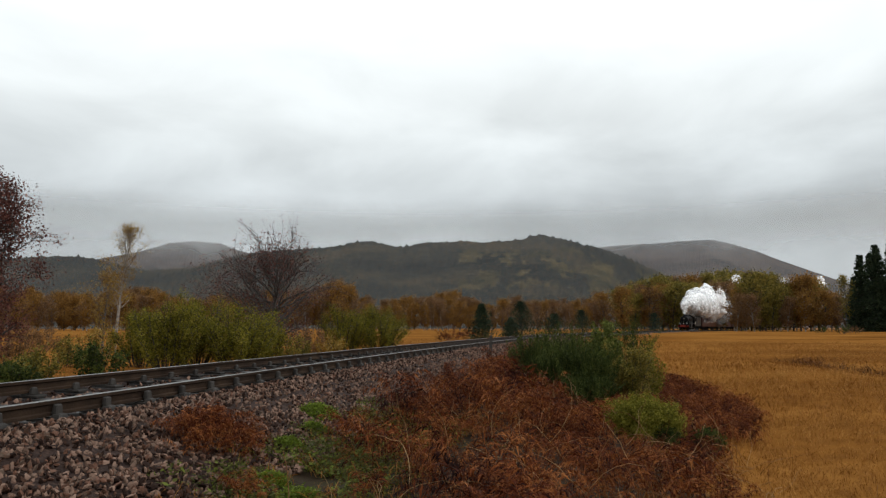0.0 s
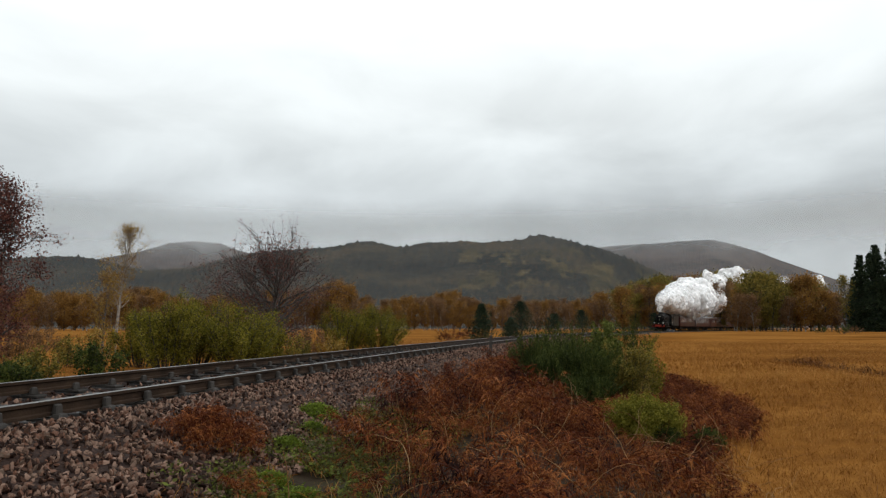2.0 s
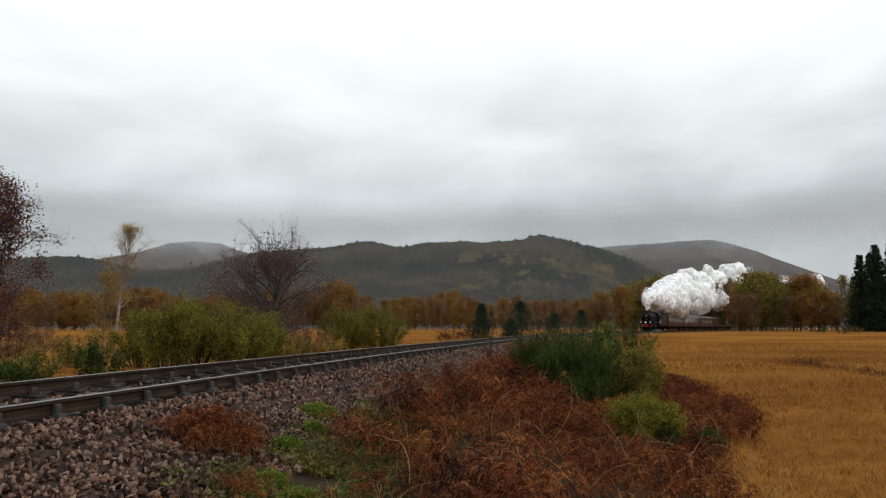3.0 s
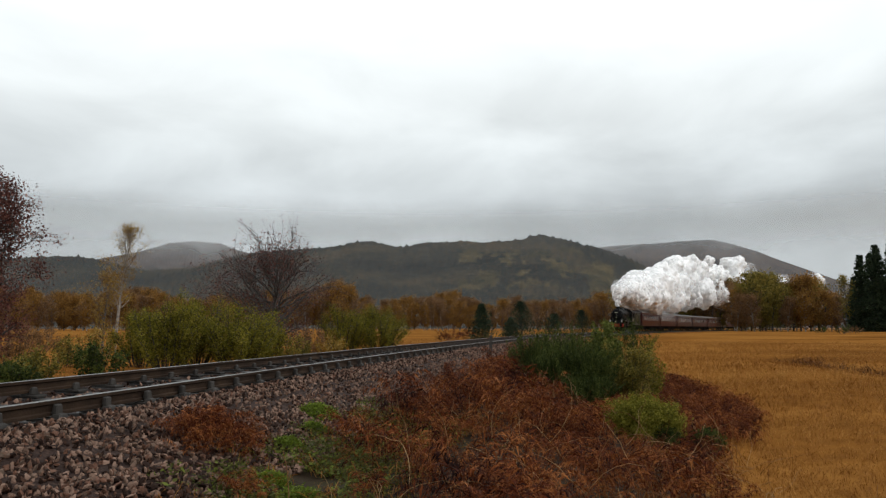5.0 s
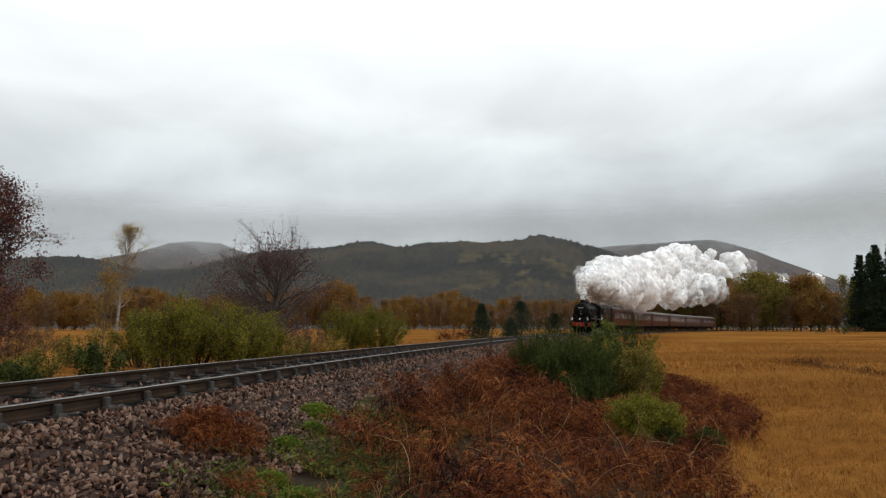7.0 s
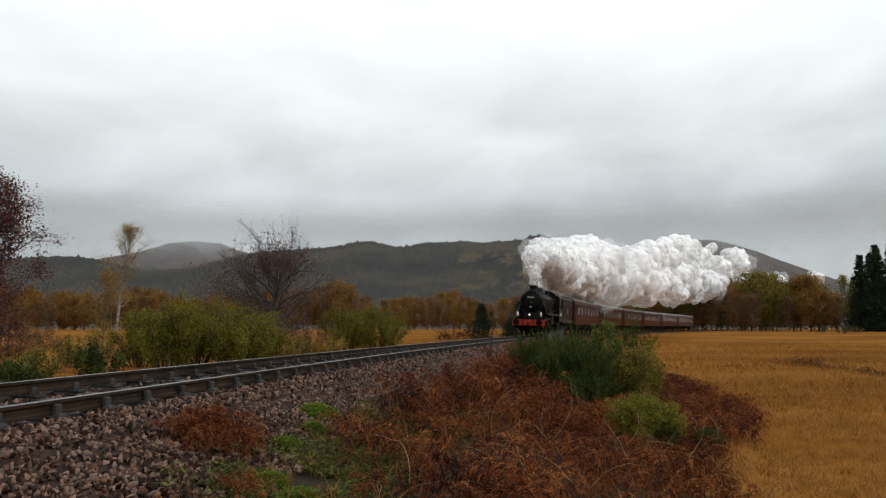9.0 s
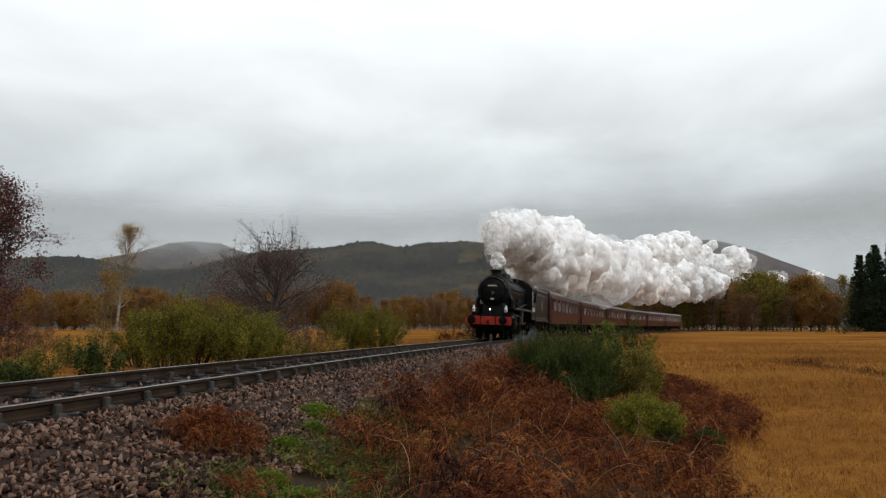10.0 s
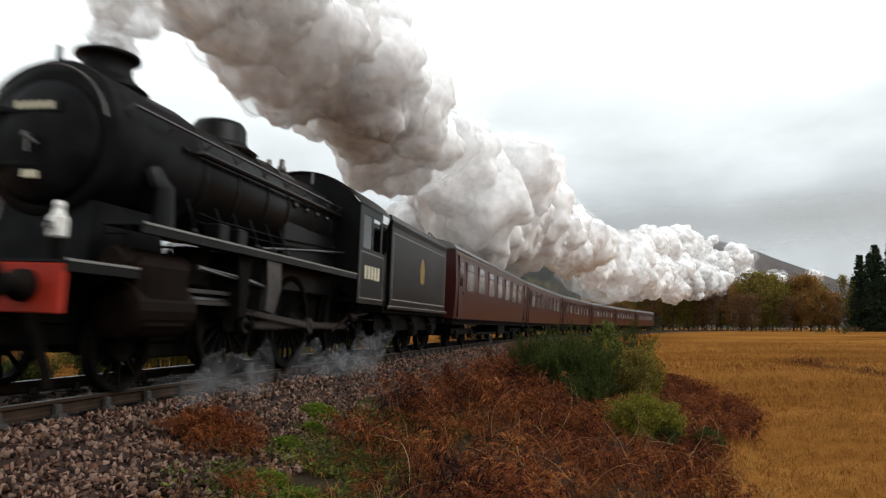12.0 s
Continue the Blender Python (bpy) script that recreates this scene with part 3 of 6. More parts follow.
def locomotive():
    loco = tagged(new("steam_locomotive"), "black steam locomotive with red buffer beam and lit headlamp", "locomotive")
    boxed("buffer_beam", [(-1.24, 1.24, 0.0, 0.07, 0.82, 1.27)], M_RED, loco, "bright red buffer beam", 0.012)
    for x in (-0.865, 0.865):
        turned("buffer", [(0.15, 0.0), (0.14, -0.1), (0.095, -0.12), (0.085, -0.38), (0.10, -0.42), (0.225, -0.44), (0.225, -0.475), (0.16, -0.495)], "y", (x, 0, 1.06), M_GRIME, loco, seg=20)
    bm = bmesh.new()
    pipe(bm, [(0, 0.0, 1.05), (0, -0.22, 1.05), (0, -0.3, 1.0), (0, -0.26, 0.92)], 0.035)
    for k in range(3):
        pipe(bm, [(0.04, -0.24, 0.95 - 0.13 * k), (0.04, -0.2, 0.82 - 0.13 * k)], 0.022)
        pipe(bm, [(-0.04, -0.24, 0.95 - 0.13 * k), (-0.04, -0.2, 0.82 - 0.13 * k)], 0.022)
    part("coupling", bm, M_GRIME, loco)
    for x in (-0.42, 0.42):
        bm = bmesh.new()
        pipe(bm, [(x, 0.05, 1.3), (x, -0.1, 1.38), (x, -0.2, 1.2), (x, -0.16, 0.7), (x * 0.7, -0.1, 0.55)], 0.03)
        part("vacuum_hose", bm, M_GRIME, loco)
    # frames and platform
    for x in (-0.6, 0.6):
        bm = bmesh.new()
        plate(bm, [(0.08, 0.75), (0.9, 0.72), (1.4, 0.95), (2.3, 0.62), (9.7, 0.62), (9.7, 1.3), (2.6, 1.3), (0.08, 1.28)], "x", x - 0.015, x + 0.015)
        part("frame_plate", bm, M_GRIME, loco)
    boxed("front_platform", [(-1.24, 1.24, 0.0, 1.06, 1.275, 1.30), (1.215, 1.25, 0.02, 1.06, 1.20, 1.312), (-1.25, -1.215, 0.02, 1.06, 1.20, 1.312)], M_BLACK, loco)
    boxed("platform_edge", [(1.251, 1.256, 0.02, 1.06, 1.292, 1.316)], M_LINE, loco)
    for sx in (-1, 1):
        boxed("running_plate", [(min(sx * 0.78, sx * 1.30), max(sx * 0.78, sx * 1.30), 1.0, 8.0, 1.755, 1.785)], M_BLACK, loco)
        boxed("valance", [(min(sx * 1.27, sx * 1.295), max(sx * 1.27, sx * 1.295), 1.0, 8.0, 1.675, 1.755)], M_BLACK, loco)
        boxed("valance_edge", [(min(sx * 1.297, sx * 1.302), max(sx * 1.297, sx * 1.302), 1.0, 8.0, 1.765, 1.79)], M_LINE, loco)
        bm = bmesh.new()
        pipe(bm, [(sx * 1.12, 1.02, 1.3), (sx * 1.12, 1.0, 1.77)], 0.02)
        pipe(bm, [(sx * 0.85, 1.02, 1.3), (sx * 0.85, 1.0, 1.77)], 0.02)
        for k in range(3):
            pipe(bm, [(sx * 0.85, 1.01, 1.4 + 0.13 * k), (sx * 1.12, 1.01, 1.4 + 0.13 * k)], 0.012)
        part("front_step", bm, M_GRIME, loco)
    # boiler
    turned("smokebox", [(0.70, 1.06), (0.86, 1.08), (0.875, 1.11), (0.875, 2.70), (0.86, 2.72)], "y", (0, 0, 2.72), M_SMOKEBOX, loco, seg=48)
    door = turned("smokebox_door", [(0.02, 0.85), (0.25, 0.865), (0.48, 0.91), (0.64, 0.99), (0.70, 1.06)], "y", (0, 0, 2.66), M_SMOKEBOX, loco, "domed smokebox door", seg=40)
    bm = bmesh.new()
    pipe(bm, [(0, 0.86, 2.66), (0, 0.75, 2.66)], 0.035)
    pipe(bm, [(0, 0.77, 2.66), (0.16, 0.76, 2.55)], 0.016)
    pipe(bm, [(0, 0.79, 2.66), (0.02, 0.78, 2.48)], 0.016)
    part("dart_handle", bm, M_STEEL, door)
    boxed("hinge_strap", [(-0.66, 0.1, 0.87, 0.93, 2.94, 2.99), (-0.66, 0.1, 0.87, 0.93, 2.36, 2.41), (-0.70, -0.64, 0.89, 1.02, 2.3, 3.05)], M_SMOKEBOX, door)
    boxed("smokebox_plate", [(-0.30, 0.30, 0.86, 0.93, 2.94, 3.06)], M_BLACK, door)
    boxed("plate_bars", [(-0.24 + 0.10 * k, -0.24 + 0.10 * k + 0.065, 0.852, 0.862, 2.96, 3.04) for k in range(5)], M_CREAM, door, "pale raised bars on the front plate")
    bm = bmesh.new()
    pipe(bm, [(0.80 * math.cos(a), 0.98, 2.70 + 0.80 * math.sin(a)) for a in np.linspace(0.25, math.pi - 0.25, 15)], 0.016)
    part("door_handrail", bm, M_STEEL, door)
    boxed("shed_plate_bar", [(-0.08, 0.08, 0.85, 0.93, 2.22, 2.30)], M_CREAM, door)
    boxed("lamp_iron", [(-0.02, 0.02, 1.1, 1.14, 3.5, 3.75)], M_SMOKEBOX, loco)
    turned("boiler", [(0.82, 2.72), (0.835, 2.74), (0.835, 5.3), (0.85, 7.98)], "y", (0, 0, 2.72), M_BLACK, loco, "long black boiler barrel", seg=48)
    for y in (2.9, 3.8, 4.75, 5.55, 6.6, 7.6):
        turned("boiler_band", [(0.838, y - 0.03), (0.853, y - 0.028), (0.853, y + 0.028), (0.838, y + 0.03)], "y", (0, 0, 2.72), M_BLACK, loco, seg=40)
    boxed("firebox", [(-0.80, 0.80, 5.5, 7.98, 1.3, 2.7)], M_BLACK, loco, "", 0.03)
    boxed("smokebox_saddle", [(-0.62, 0.62, 1.05, 2.5, 1.28, 2.1)], M_SMOKEBOX, loco, "", 0.03, 0.12)
    turned("chimney", [(0.50, 3.50), (0.42, 3.56), (0.33, 3.64), (0.285, 3.72), (0.285, 3.86), (0.31, 3.89), (0.375, 3.90), (0.375, 3.94), (0.33, 3.965), (0.26, 3.96), (0.24, 3.7)], "z", (0, 1.9, 0), M_SMOKEBOX, loco, "short lipped chimney")
    turned("dome", [(0.62, 3.42), (0.47, 3.52), (0.43, 3.60), (0.42, 3.80), (0.36, 3.89), (0.22, 3.935), (0.02, 3.945)], "z", (0, 4.6, 0), M_BLACK, loco, "rounded steam dome")
    for x in (-0.13, 0.13):
        turned("safety_valve", [(0.09, 3.54), (0.085, 3.66), (0.055, 3.70), (0.05, 3.80), (0.03, 3.82)], "z", (x, 6.7, 0), M_STEEL, loco, seg=12)
    bm = bmesh.new()
    pipe(bm, [(0.35, 7.7, 3.55), (0.35, 7.7, 3.78)], 0.035)
    part("whistle", bm, M_STEEL, loco)
    for sx in (-1, 1):
        bm = bmesh.new()
        pts = [(sx * 0.94, y, 3.08) for y in np.linspace(1.2, 7.9, 9)]
        pipe(bm, pts, 0.02)
        for p in pts:
            pipe(bm, [p, (sx * 0.80, p[1], 3.02)], 0.014, 4)
        part("handrail", bm, M_STEEL, loco, "long bright boiler handrail")
        bm = bmesh.new()
        pipe(bm, [(sx * 0.82, 1.75, 2.45), (sx * 0.98, 1.75, 2.25), (sx * 1.02, 1.75, 1.78)], 0.13, 12)
        part("steam_pipe", bm, M_BLACK, loco)
        for k in range(2):
            boxed("lubricator", [(min(sx * 0.95, sx * 1.2), max(sx * 0.95, sx * 1.2), 2.7 + 0.5 * k, 2.95 + 0.5 * k, 1.79, 2.02)], M_BLACK, loco, "", 0.02)
        bm = bmesh.new()
        for k in range(2):
            z = 2.05 + 0.12 * k
            pipe(bm, [(sx * (0.82 - 0.02 * k), 2.8, z), (sx * (0.88 - 0.02 * k), 3.2, z - 0.05), (sx * (0.88 - 0.02 * k), 5.0 + 0.6 * k, z - 0.02), (sx * 0.84, 7.9, z + 0.1)], 0.018, 5)
        part("boiler_pipework", bm, M_GRIME, loco)
        # cylinders and slidebars
        bm = bmesh.new()
        x0, x1 = sorted((sx * 0.72, sx * 1.27))
        box_data(bm, x0, x1, 1.12, 2.05, 0.62, 1.45, 0.10)
        lathe(bm, [(0.20, 1.02), (0.30, 1.05), (0.30, 2.12), (0.20, 2.16)], "y", (sx * 1.0, 0, 0.88), 20)
        lathe(bm, [(0.13, 0.95), (0.16, 1.0), (0.16, 2.2), (0.12, 2.25)], "y", (sx * 0.98, 0, 1.38), 16)
        part("cylinder", bm, M_COPPER, loco, "grimy brown cylinder casing")
        boxed("slidebar", [(min(sx * 0.98, sx * 1.08), max(sx * 0.98, sx * 1.08), 2.1, 3.5, z, z + 0.05) for z in (0.98, 1.12)], M_STEEL, loco)
        bm = bmesh.new()
        plate(bm, [(3.35, 0.85), (3.55, 0.85), (3.62, 1.7), (3.25, 1.7)], "x", sx * 0.72, sx * 1.2)
        part("slidebar_bracket", bm, M_GRIME, loco)
        bm = bmesh.new()
        pipe(bm, [(sx * 1.16, 2.3, 1.42), (sx * 1.16, 3.6, 1.35), (sx * 1.16, 4.4, 1.25)], 0.035, 6)
        pipe(bm, [(sx * 1.18, 4.3, 1.55), (sx * 1.18, 4.4, 0.95)], 0.05, 6)
        part("valve_gear_rod", bm, M_STEEL, loco)
        boxed("cab_step", [(min(sx * 1.0, sx * 1.28), max(sx * 1.0, sx * 1.28), 8.9, 9.3, z, z + 0.03) for z in (0.5, 0.85)] + [(min(sx * 1.0, sx * 1.03), max(sx * 1.0, sx * 1.03), 8.9, 9.3, 0.5, 1.25)], M_GRIME, loco)
        bm = bmesh.new()
        lathe(bm, [(0.09, 8.1), (0.1, 8.15), (0.1, 8.45), (0.07, 8.5)], "y", (sx * 1.1, 0, 0.9), 10)
        pipe(bm, [(sx * 1.1, 7.2, 0.62), (sx * 1.1, 8.1, 0.9), (sx * 1.1, 9.4, 1.0)], 0.03)
        part("injector", bm, M_COPPER, loco)
        boxed("sandbox", [(min(sx * 0.65, sx * 0.95), max(sx * 0.65, sx * 0.95), 2.5, 2.95, 1.2, 1.7)], M_GRIME, loco, "", 0.03)
        # cab
        bm = bmesh.new()
        x0, x1 = sorted((sx * 1.28, sx * 1.31))
        box_data(bm, x0, x1, 8.0, 9.9, 1.2, 2.35)
        box_data(bm, x0, x1, 8.0, 8.25, 2.35, 3.25)
        box_data(bm, x0, x1, 8.85, 8.95, 2.35, 3.25)
        box_data(bm, x0, x1, 9.5, 9.62, 2.35, 3.25)
        box_data(bm, x0, x1, 8.25, 9.62, 3.05, 3.25)
        part("cab_side", bm, M_BLACK, loco)
        boxed("cab_window", [(min(sx * 1.285, sx * 1.30), max(sx * 1.285, sx * 1.30), 8.25, 8.85, 2.35, 3.05)], M_WINDOW, loco)
        boxed("cab_lining", [(min(sx * 1.311, sx * 1.315), max(sx * 1.311, sx * 1.315), a, b, c, d) for a, b, c, d in
                             ((8.1, 9.8, 1.30, 1.325), (8.1, 9.8, 2.25, 2.275), (8.1, 8.125, 1.3, 2.27), (9.775, 9.8, 1.3, 2.27))], M_LINE, loco)
        boxed("cab_figure_bars", [(min(sx * 1.312, sx * 1.318), max(sx * 1.312, sx * 1.318), 8.42 + 0.23 * k, 8.42 + 0.23 * k + 0.15, 1.72, 2.0) for k in range(5)], M_CREAM, loco, "pale painted bars on the cab side")
        bm = bmesh.new()
        pipe(bm, [(sx * 1.33, 9.85, 1.3), (sx * 1.33, 9.85, 2.4)], 0.018)
        part("cab_handrail", bm, M_STEEL, loco)
    bm = bmesh.new()
    arc = [(1.33 * math.sin(a) / math.sin(0.98), 3.25 + 0.62 * (math.cos(a) - math.cos(0.98)) / (1 - math.cos(0.98))) for a in np.linspace(-0.98, 0.98, 17)]
    plate(bm, arc + [(x, z - 0.03) for x, z in arc[::-1]], "y", 7.9, 10.25)
    part("cab_roof", bm, M_BLACK, loco, "curved cab roof")
    bm = bmesh.new()
    plate(bm, [(-1.28, 1.75)] + [(x * 0.98, z - 0.04) for x, z in arc] + [(1.28, 1.75)], "y", 8.0, 8.03)
    part("cab_front", bm, M_BLACK, loco)
    boxed("cab_floor", [(-1.27, 1.27, 8.05, 10.1, 1.22, 1.3)], M_GRIME, loco)
    # lamps on the platform
    for x in (-0.90, 0.90):
        bm = bmesh.new()
        box_data(bm, x - 0.07, x + 0.07, 0.22, 0.36, 1.52, 1.73, 0.02)
        lathe(bm, [(0.065, 1.73), (0.042, 1.79), (0.05, 1.83), (0.035, 1.87)], "z", (x, 0.29, 0), 10)
        lathe(bm, [(0.052, 0.22), (0.056, 0.19)], "y", (x, 0, 1.63), 12)
        lamp = part("lamp", bm, M_WHITE, loco, "white oil lamp")
        boxed("lamp_bracket", [(x - 0.05, x + 0.05, 0.26, 0.32, 1.30, 1.53)], M_GRIME, lamp)
        boxed("lamp_glass", [(x - 0.035, x + 0.035, 0.180, 0.188, 1.595, 1.665)], M_WINDOW, lamp)
    bm = bmesh.new()
    lathe(bm, [(0.11, 0.44), (0.12, 0.40), (0.12, 0.30)], "y", (0, 0, 1.66), 16)
    box_data(bm, -0.03, 0.03, 0.33, 0.40, 1.3, 1.56)
    lamp = part("headlamp", bm, M_BLACK, loco)
    turned("headlamp_glass", [(0.052, 0.30), (0.04, 0.285)], "y", (0, 0, 1.66), M_HEADLAMP, lamp, "glowing warm headlamp", seg=16)
    # solid dark mass added between the frames so no field shows through
    boxed("frame_stretcher", [(-0.57, 0.57, 0.4, 9.7, 0.50, 1.27), (-0.50, 0.50, 2.3, 9.7, 0.30, 0.52)], M_GRIME, loco, "", 0.02)
    for sx in (-1, 1):
        bm = bmesh.new()
        plate(bm, [(0.10, 0.85), (0.26, 0.85), (0.55, 0.30), (0.58, 0.10), (0.50, 0.10), (0.45, 0.28)], "x", sx * 0.70, sx * 0.76)
        part("guard_iron", bm, M_GRIME, loco)
        # reversing rod, ejector pipe, motion bracket and the small fittings along the platform
        bm = bmesh.new()
        pipe(bm, [(sx * 0.98, 4.35, 1.88), (sx * 0.98, 6.2, 2.05), (sx * 0.98, 8.0, 2.2)], 0.022)
        part("reversing_rod", bm, M_STEEL, loco)
        bm = bmesh.new()
        pipe(bm, [(sx * 0.86, 2.3, 2.86), (sx * 0.92, 2.6, 2.90), (sx * 0.92, 7.9, 2.92)], 0.045, 8)
        part("ejector_pipe", bm, M_BLACK, loco)
        bm = bmesh.new()
        plate(bm, [(4.05, 0.95), (4.35, 0.90), (4.55, 1.3), (4.5, 1.68), (4.0, 1.68), (4.1, 1.3)], "x", sx * 1.14, sx * 1.24)
        part("expansion_link", bm, M_STEEL, loco)
        for y in (2.35, 3.05, 3.55, 4.05, 4.6, 5.1):
            bm = bmesh.new()
            pipe(bm, [(sx * 1.05, y, 1.78), (sx * 1.03, y, 2.0), (sx * 0.93, y + 0.1, 2.1), (sx * 0.80, y + 0.2, 2.3)], 0.011, 6)
            lathe(bm, [(0.045, 1.80), (0.05, 1.86), (0.03, 1.9)], "z", (sx * 1.05, y, 0), 8)
            part("oil_pipe", bm, M_BLACK, loco)
        for y in (5.8, 6.3, 6.8, 7.3):
            turned("washout_plug", [(0.05, sx * 0.80), (0.05, sx * 0.875), (0.025, sx * 0.89)], "x", (0, y, 2.78), M_STEEL, loco, seg=8)
    boxed("ashpan", [(-0.5, 0.5, 5.4, 7.9, 0.32, 1.3)], M_GRIME, loco, "", 0.05)
    # plain dark box added to deepen the shade between the wheels
    boxed("shade_block", [(-0.45, 0.45, 2.6, 5.3, 0.35, 0.7)], M_GRIME, loco, "", 0.05)
    for sx in (-1, 1):
        boxed("brake_shoe", [(min(sx * 0.68, sx * 0.82), max(sx * 0.68, sx * 0.82), y - 0.95, y - 0.82, 0.4, 0.95) for y in DRIVERS[1:2]], M_GRIME, loco, "", 0.02)
    # wheels
    wheels = []
    for sx in (-1, 1):
        wheels.append((spoked_wheel("pony_wheel", RP, M_GRIME, loco, (sx * 0.75, 1.5, RP), 10), RP, 0))
        for y in DRIVERS:
            wheels.append((spoked_wheel("driving_wheel", RD, M_GRIME, loco, (sx * 0.75, y, RD), 16, 0.14, CRANK, True), RD, 90 if sx > 0 else 0))
    boxed("pony_truck", [(-0.5, 0.5, 0.9, 2.1, 0.42, 0.72), (-0.6, 0.6, 1.42, 1.58, 0.43, 0.53)], M_GRIME, loco, "", 0.03)
    for y in DRIVERS:
        bm = bmesh.new()
        pipe(bm, [(-0.7, y, RD), (0.7, y, RD)], 0.09, 8)
        part("axle", bm, M_GRIME, loco)
    rods = []
    for sx in (-1, 1):
        bm = bmesh.new()
        box_data(bm, -0.03, 0.03, DRIVERS[0] - DRIVERS[1], DRIVERS[2] - DRIVERS[1], -0.055, 0.055, 0.015)
        for y in DRIVERS:
            lathe(bm, [(0.11, -0.04), (0.11, 0.04)], "x", (0, y - DRIVERS[1], 0), 14)
        ob = part("side_rod", bm, M_STEEL, loco, "oiled steel side rod")
        rods.append((ob, "side", sx))
        bm = bmesh.new()
        box_data(bm, -0.03, 0.03, -2.75, 0.0, -0.05, 0.05, 0.015)
        lathe(bm, [(0.13, -0.05), (0.13, 0.05)], "x", (0, 0, 0), 14)
        lathe(bm, [(0.09, -0.05), (0.09, 0.05)], "x", (0, -2.75, 0), 14)
        ob = part("connecting_rod", bm, M_STEEL, loco, "oiled steel connecting rod")
        rods.append((ob, "main", sx))
        bm = bmesh.new()
        box_data(bm, -0.08, 0.08, -0.17, 0.17, -0.12, 0.12, 0.02)
        pipe(bm, [(0, -0.1, 0), (0, -1.25, 0)], 0.035)
        ob = part("crosshead", bm, M_STEEL, loco)
        rods.append((ob, "cross", sx))
    return loco, wheels, rods


def tender():
    ten = tagged(new("tender"), "black lined tender heaped with coal", "tender")
    bm = bmesh.new()
    prof = [(-1.25, 1.22), (1.25, 1.22), (1.25, 3.12), (1.27, 3.25), (1.20, 3.40), (1.15, 3.40), (1.17, 3.25), (1.1, 3.0), (-1.1, 3.0), (-1.17, 3.25), (-1.15, 3.40), (-1.20, 3.40), (-1.27, 3.25), (-1.25, 3.12)]
    plate(bm, prof, "y", 0.55, 6.75)
    part("tank", bm, M_BLACK, ten, "tall plain black tank sides")
    boxed("front_plate", [(-1.15, 1.15, 0.5, 0.6, 1.22, 2.9)], M_BLACK, ten)
    for sx in (-1, 1):
        boxed("tender_lining", [(min(sx * 1.251, sx * 1.255), max(sx * 1.251, sx * 1.255), a, b, c, d) for a, b, c, d in
                                ((0.7, 6.6, 1.36, 1.39), (0.7, 6.6, 2.96, 2.99), (0.7, 0.73, 1.36, 2.99), (6.57, 6.6, 1.36, 2.99))], M_LINE, ten)
        bm = bmesh.new()
        plate(bm, [(3.45, 1.95), (3.65, 1.88), (3.85, 1.95), (3.9, 2.3), (3.78, 2.55), (3.65, 2.62), (3.52, 2.55), (3.4, 2.3)], "x", sx * 1.251, sx * 1.256)
        part("crest", bm, M_GOLD, ten, "small gold painted crest")
        bm = bmesh.new()
        plate(bm, [(0.3, 0.62), (6.8, 0.62), (6.8, 1.2), (0.3, 1.2)], "x", sx * 0.95, sx * 0.98)
        part("tender_frame", bm, M_GRIME, ten)
        boxed("footplate_edge", [(min(sx * 1.22, sx * 1.29), max(sx * 1.22, sx * 1.29), 0.3, 6.9, 1.14, 1.22)], M_BLACK, ten)
        boxed("footplate_lining", [(min(sx * 1.291, sx * 1.295), max(sx * 1.291, sx * 1.295), 0.3, 6.9, 1.20, 1.22)], M_LINE, ten)
        for y in (1.4, 3.5, 5.6):
            bm = bmesh.new()
            box_data(bm, min(sx * 0.98, sx * 1.16), max(sx * 0.98, sx * 1.16), y - 0.17, y + 0.17, 0.48, 0.80, 0.03)
            part("axlebox", bm, M_GRIME, ten)
            bm = bmesh.new()
            for k in range(4):
                box_data(bm, min(sx * 1.0, sx * 1.12), max(sx * 1.0, sx * 1.12), y - 0.58 + 0.12 * k, y + 0.58 - 0.12 * k, 0.98 - 0.04 * k, 1.01 - 0.04 * k)
            part("leaf_spring", bm, M_GRIME, ten)
        bm = bmesh.new()
        pipe(bm, [(sx * 1.0, 5.2, 3.38), (sx * 1.0, 5.25, 3.58), (sx * 0.95, 5.6, 3.62), (sx * 0.95, 6.5, 3.5), (sx * 0.95, 6.6, 3.2)], 0.02)
        part("tender_rail", bm, M_STEEL, ten)
        turned("tender_buffer", [(0.14, 6.9), (0.09, 6.95), (0.09, 7.2), (0.2, 7.24), (0.2, 7.28)], "y", (sx * 0.865, 0, 1.06), M_GRIME, ten, seg=14)
    boxed("underframe", [(-1.2, 1.2, 0.2, 6.85, 1.05, 1.2), (-1.2, 1.2, 6.8, 6.9, 0.85, 1.25), (-0.6, 0.6, 0.5, 6.5, 0.42, 1.1)], M_GRIME, ten)
    boxed("filler_hatch", [(-0.5, 0.5, 5.4, 6.1, 3.0, 3.3)], M_BLACK, ten, "", 0.05)
    rnd = random.Random(4)
    bm = bmesh.new()
    for k in range(130):
        p = Vector((rnd.uniform(-0.95, 0.95), rnd.uniform(0.8, 5.0), 0))
        p.z = 3.0 + 0.32 * (1 - (p.x / 1.1) ** 2) * (1 - ((p.y - 3.0) / 2.6) ** 2) + rnd.uniform(0, 0.06)
        bmesh.ops.create_icosphere(bm, subdivisions=1, radius=rnd.uniform(0.1, 0.2), matrix=Matrix.Translation(p) @ Euler((rnd.random() * 6, rnd.random() * 6, 0)).to_matrix().to_4x4() @ Matrix.Diagonal((1, rnd.uniform(0.6, 1), 0.7, 1)))
    tagged(part("coal_load", bm, M_COAL, ten), kind="stuff")
    wheels = []
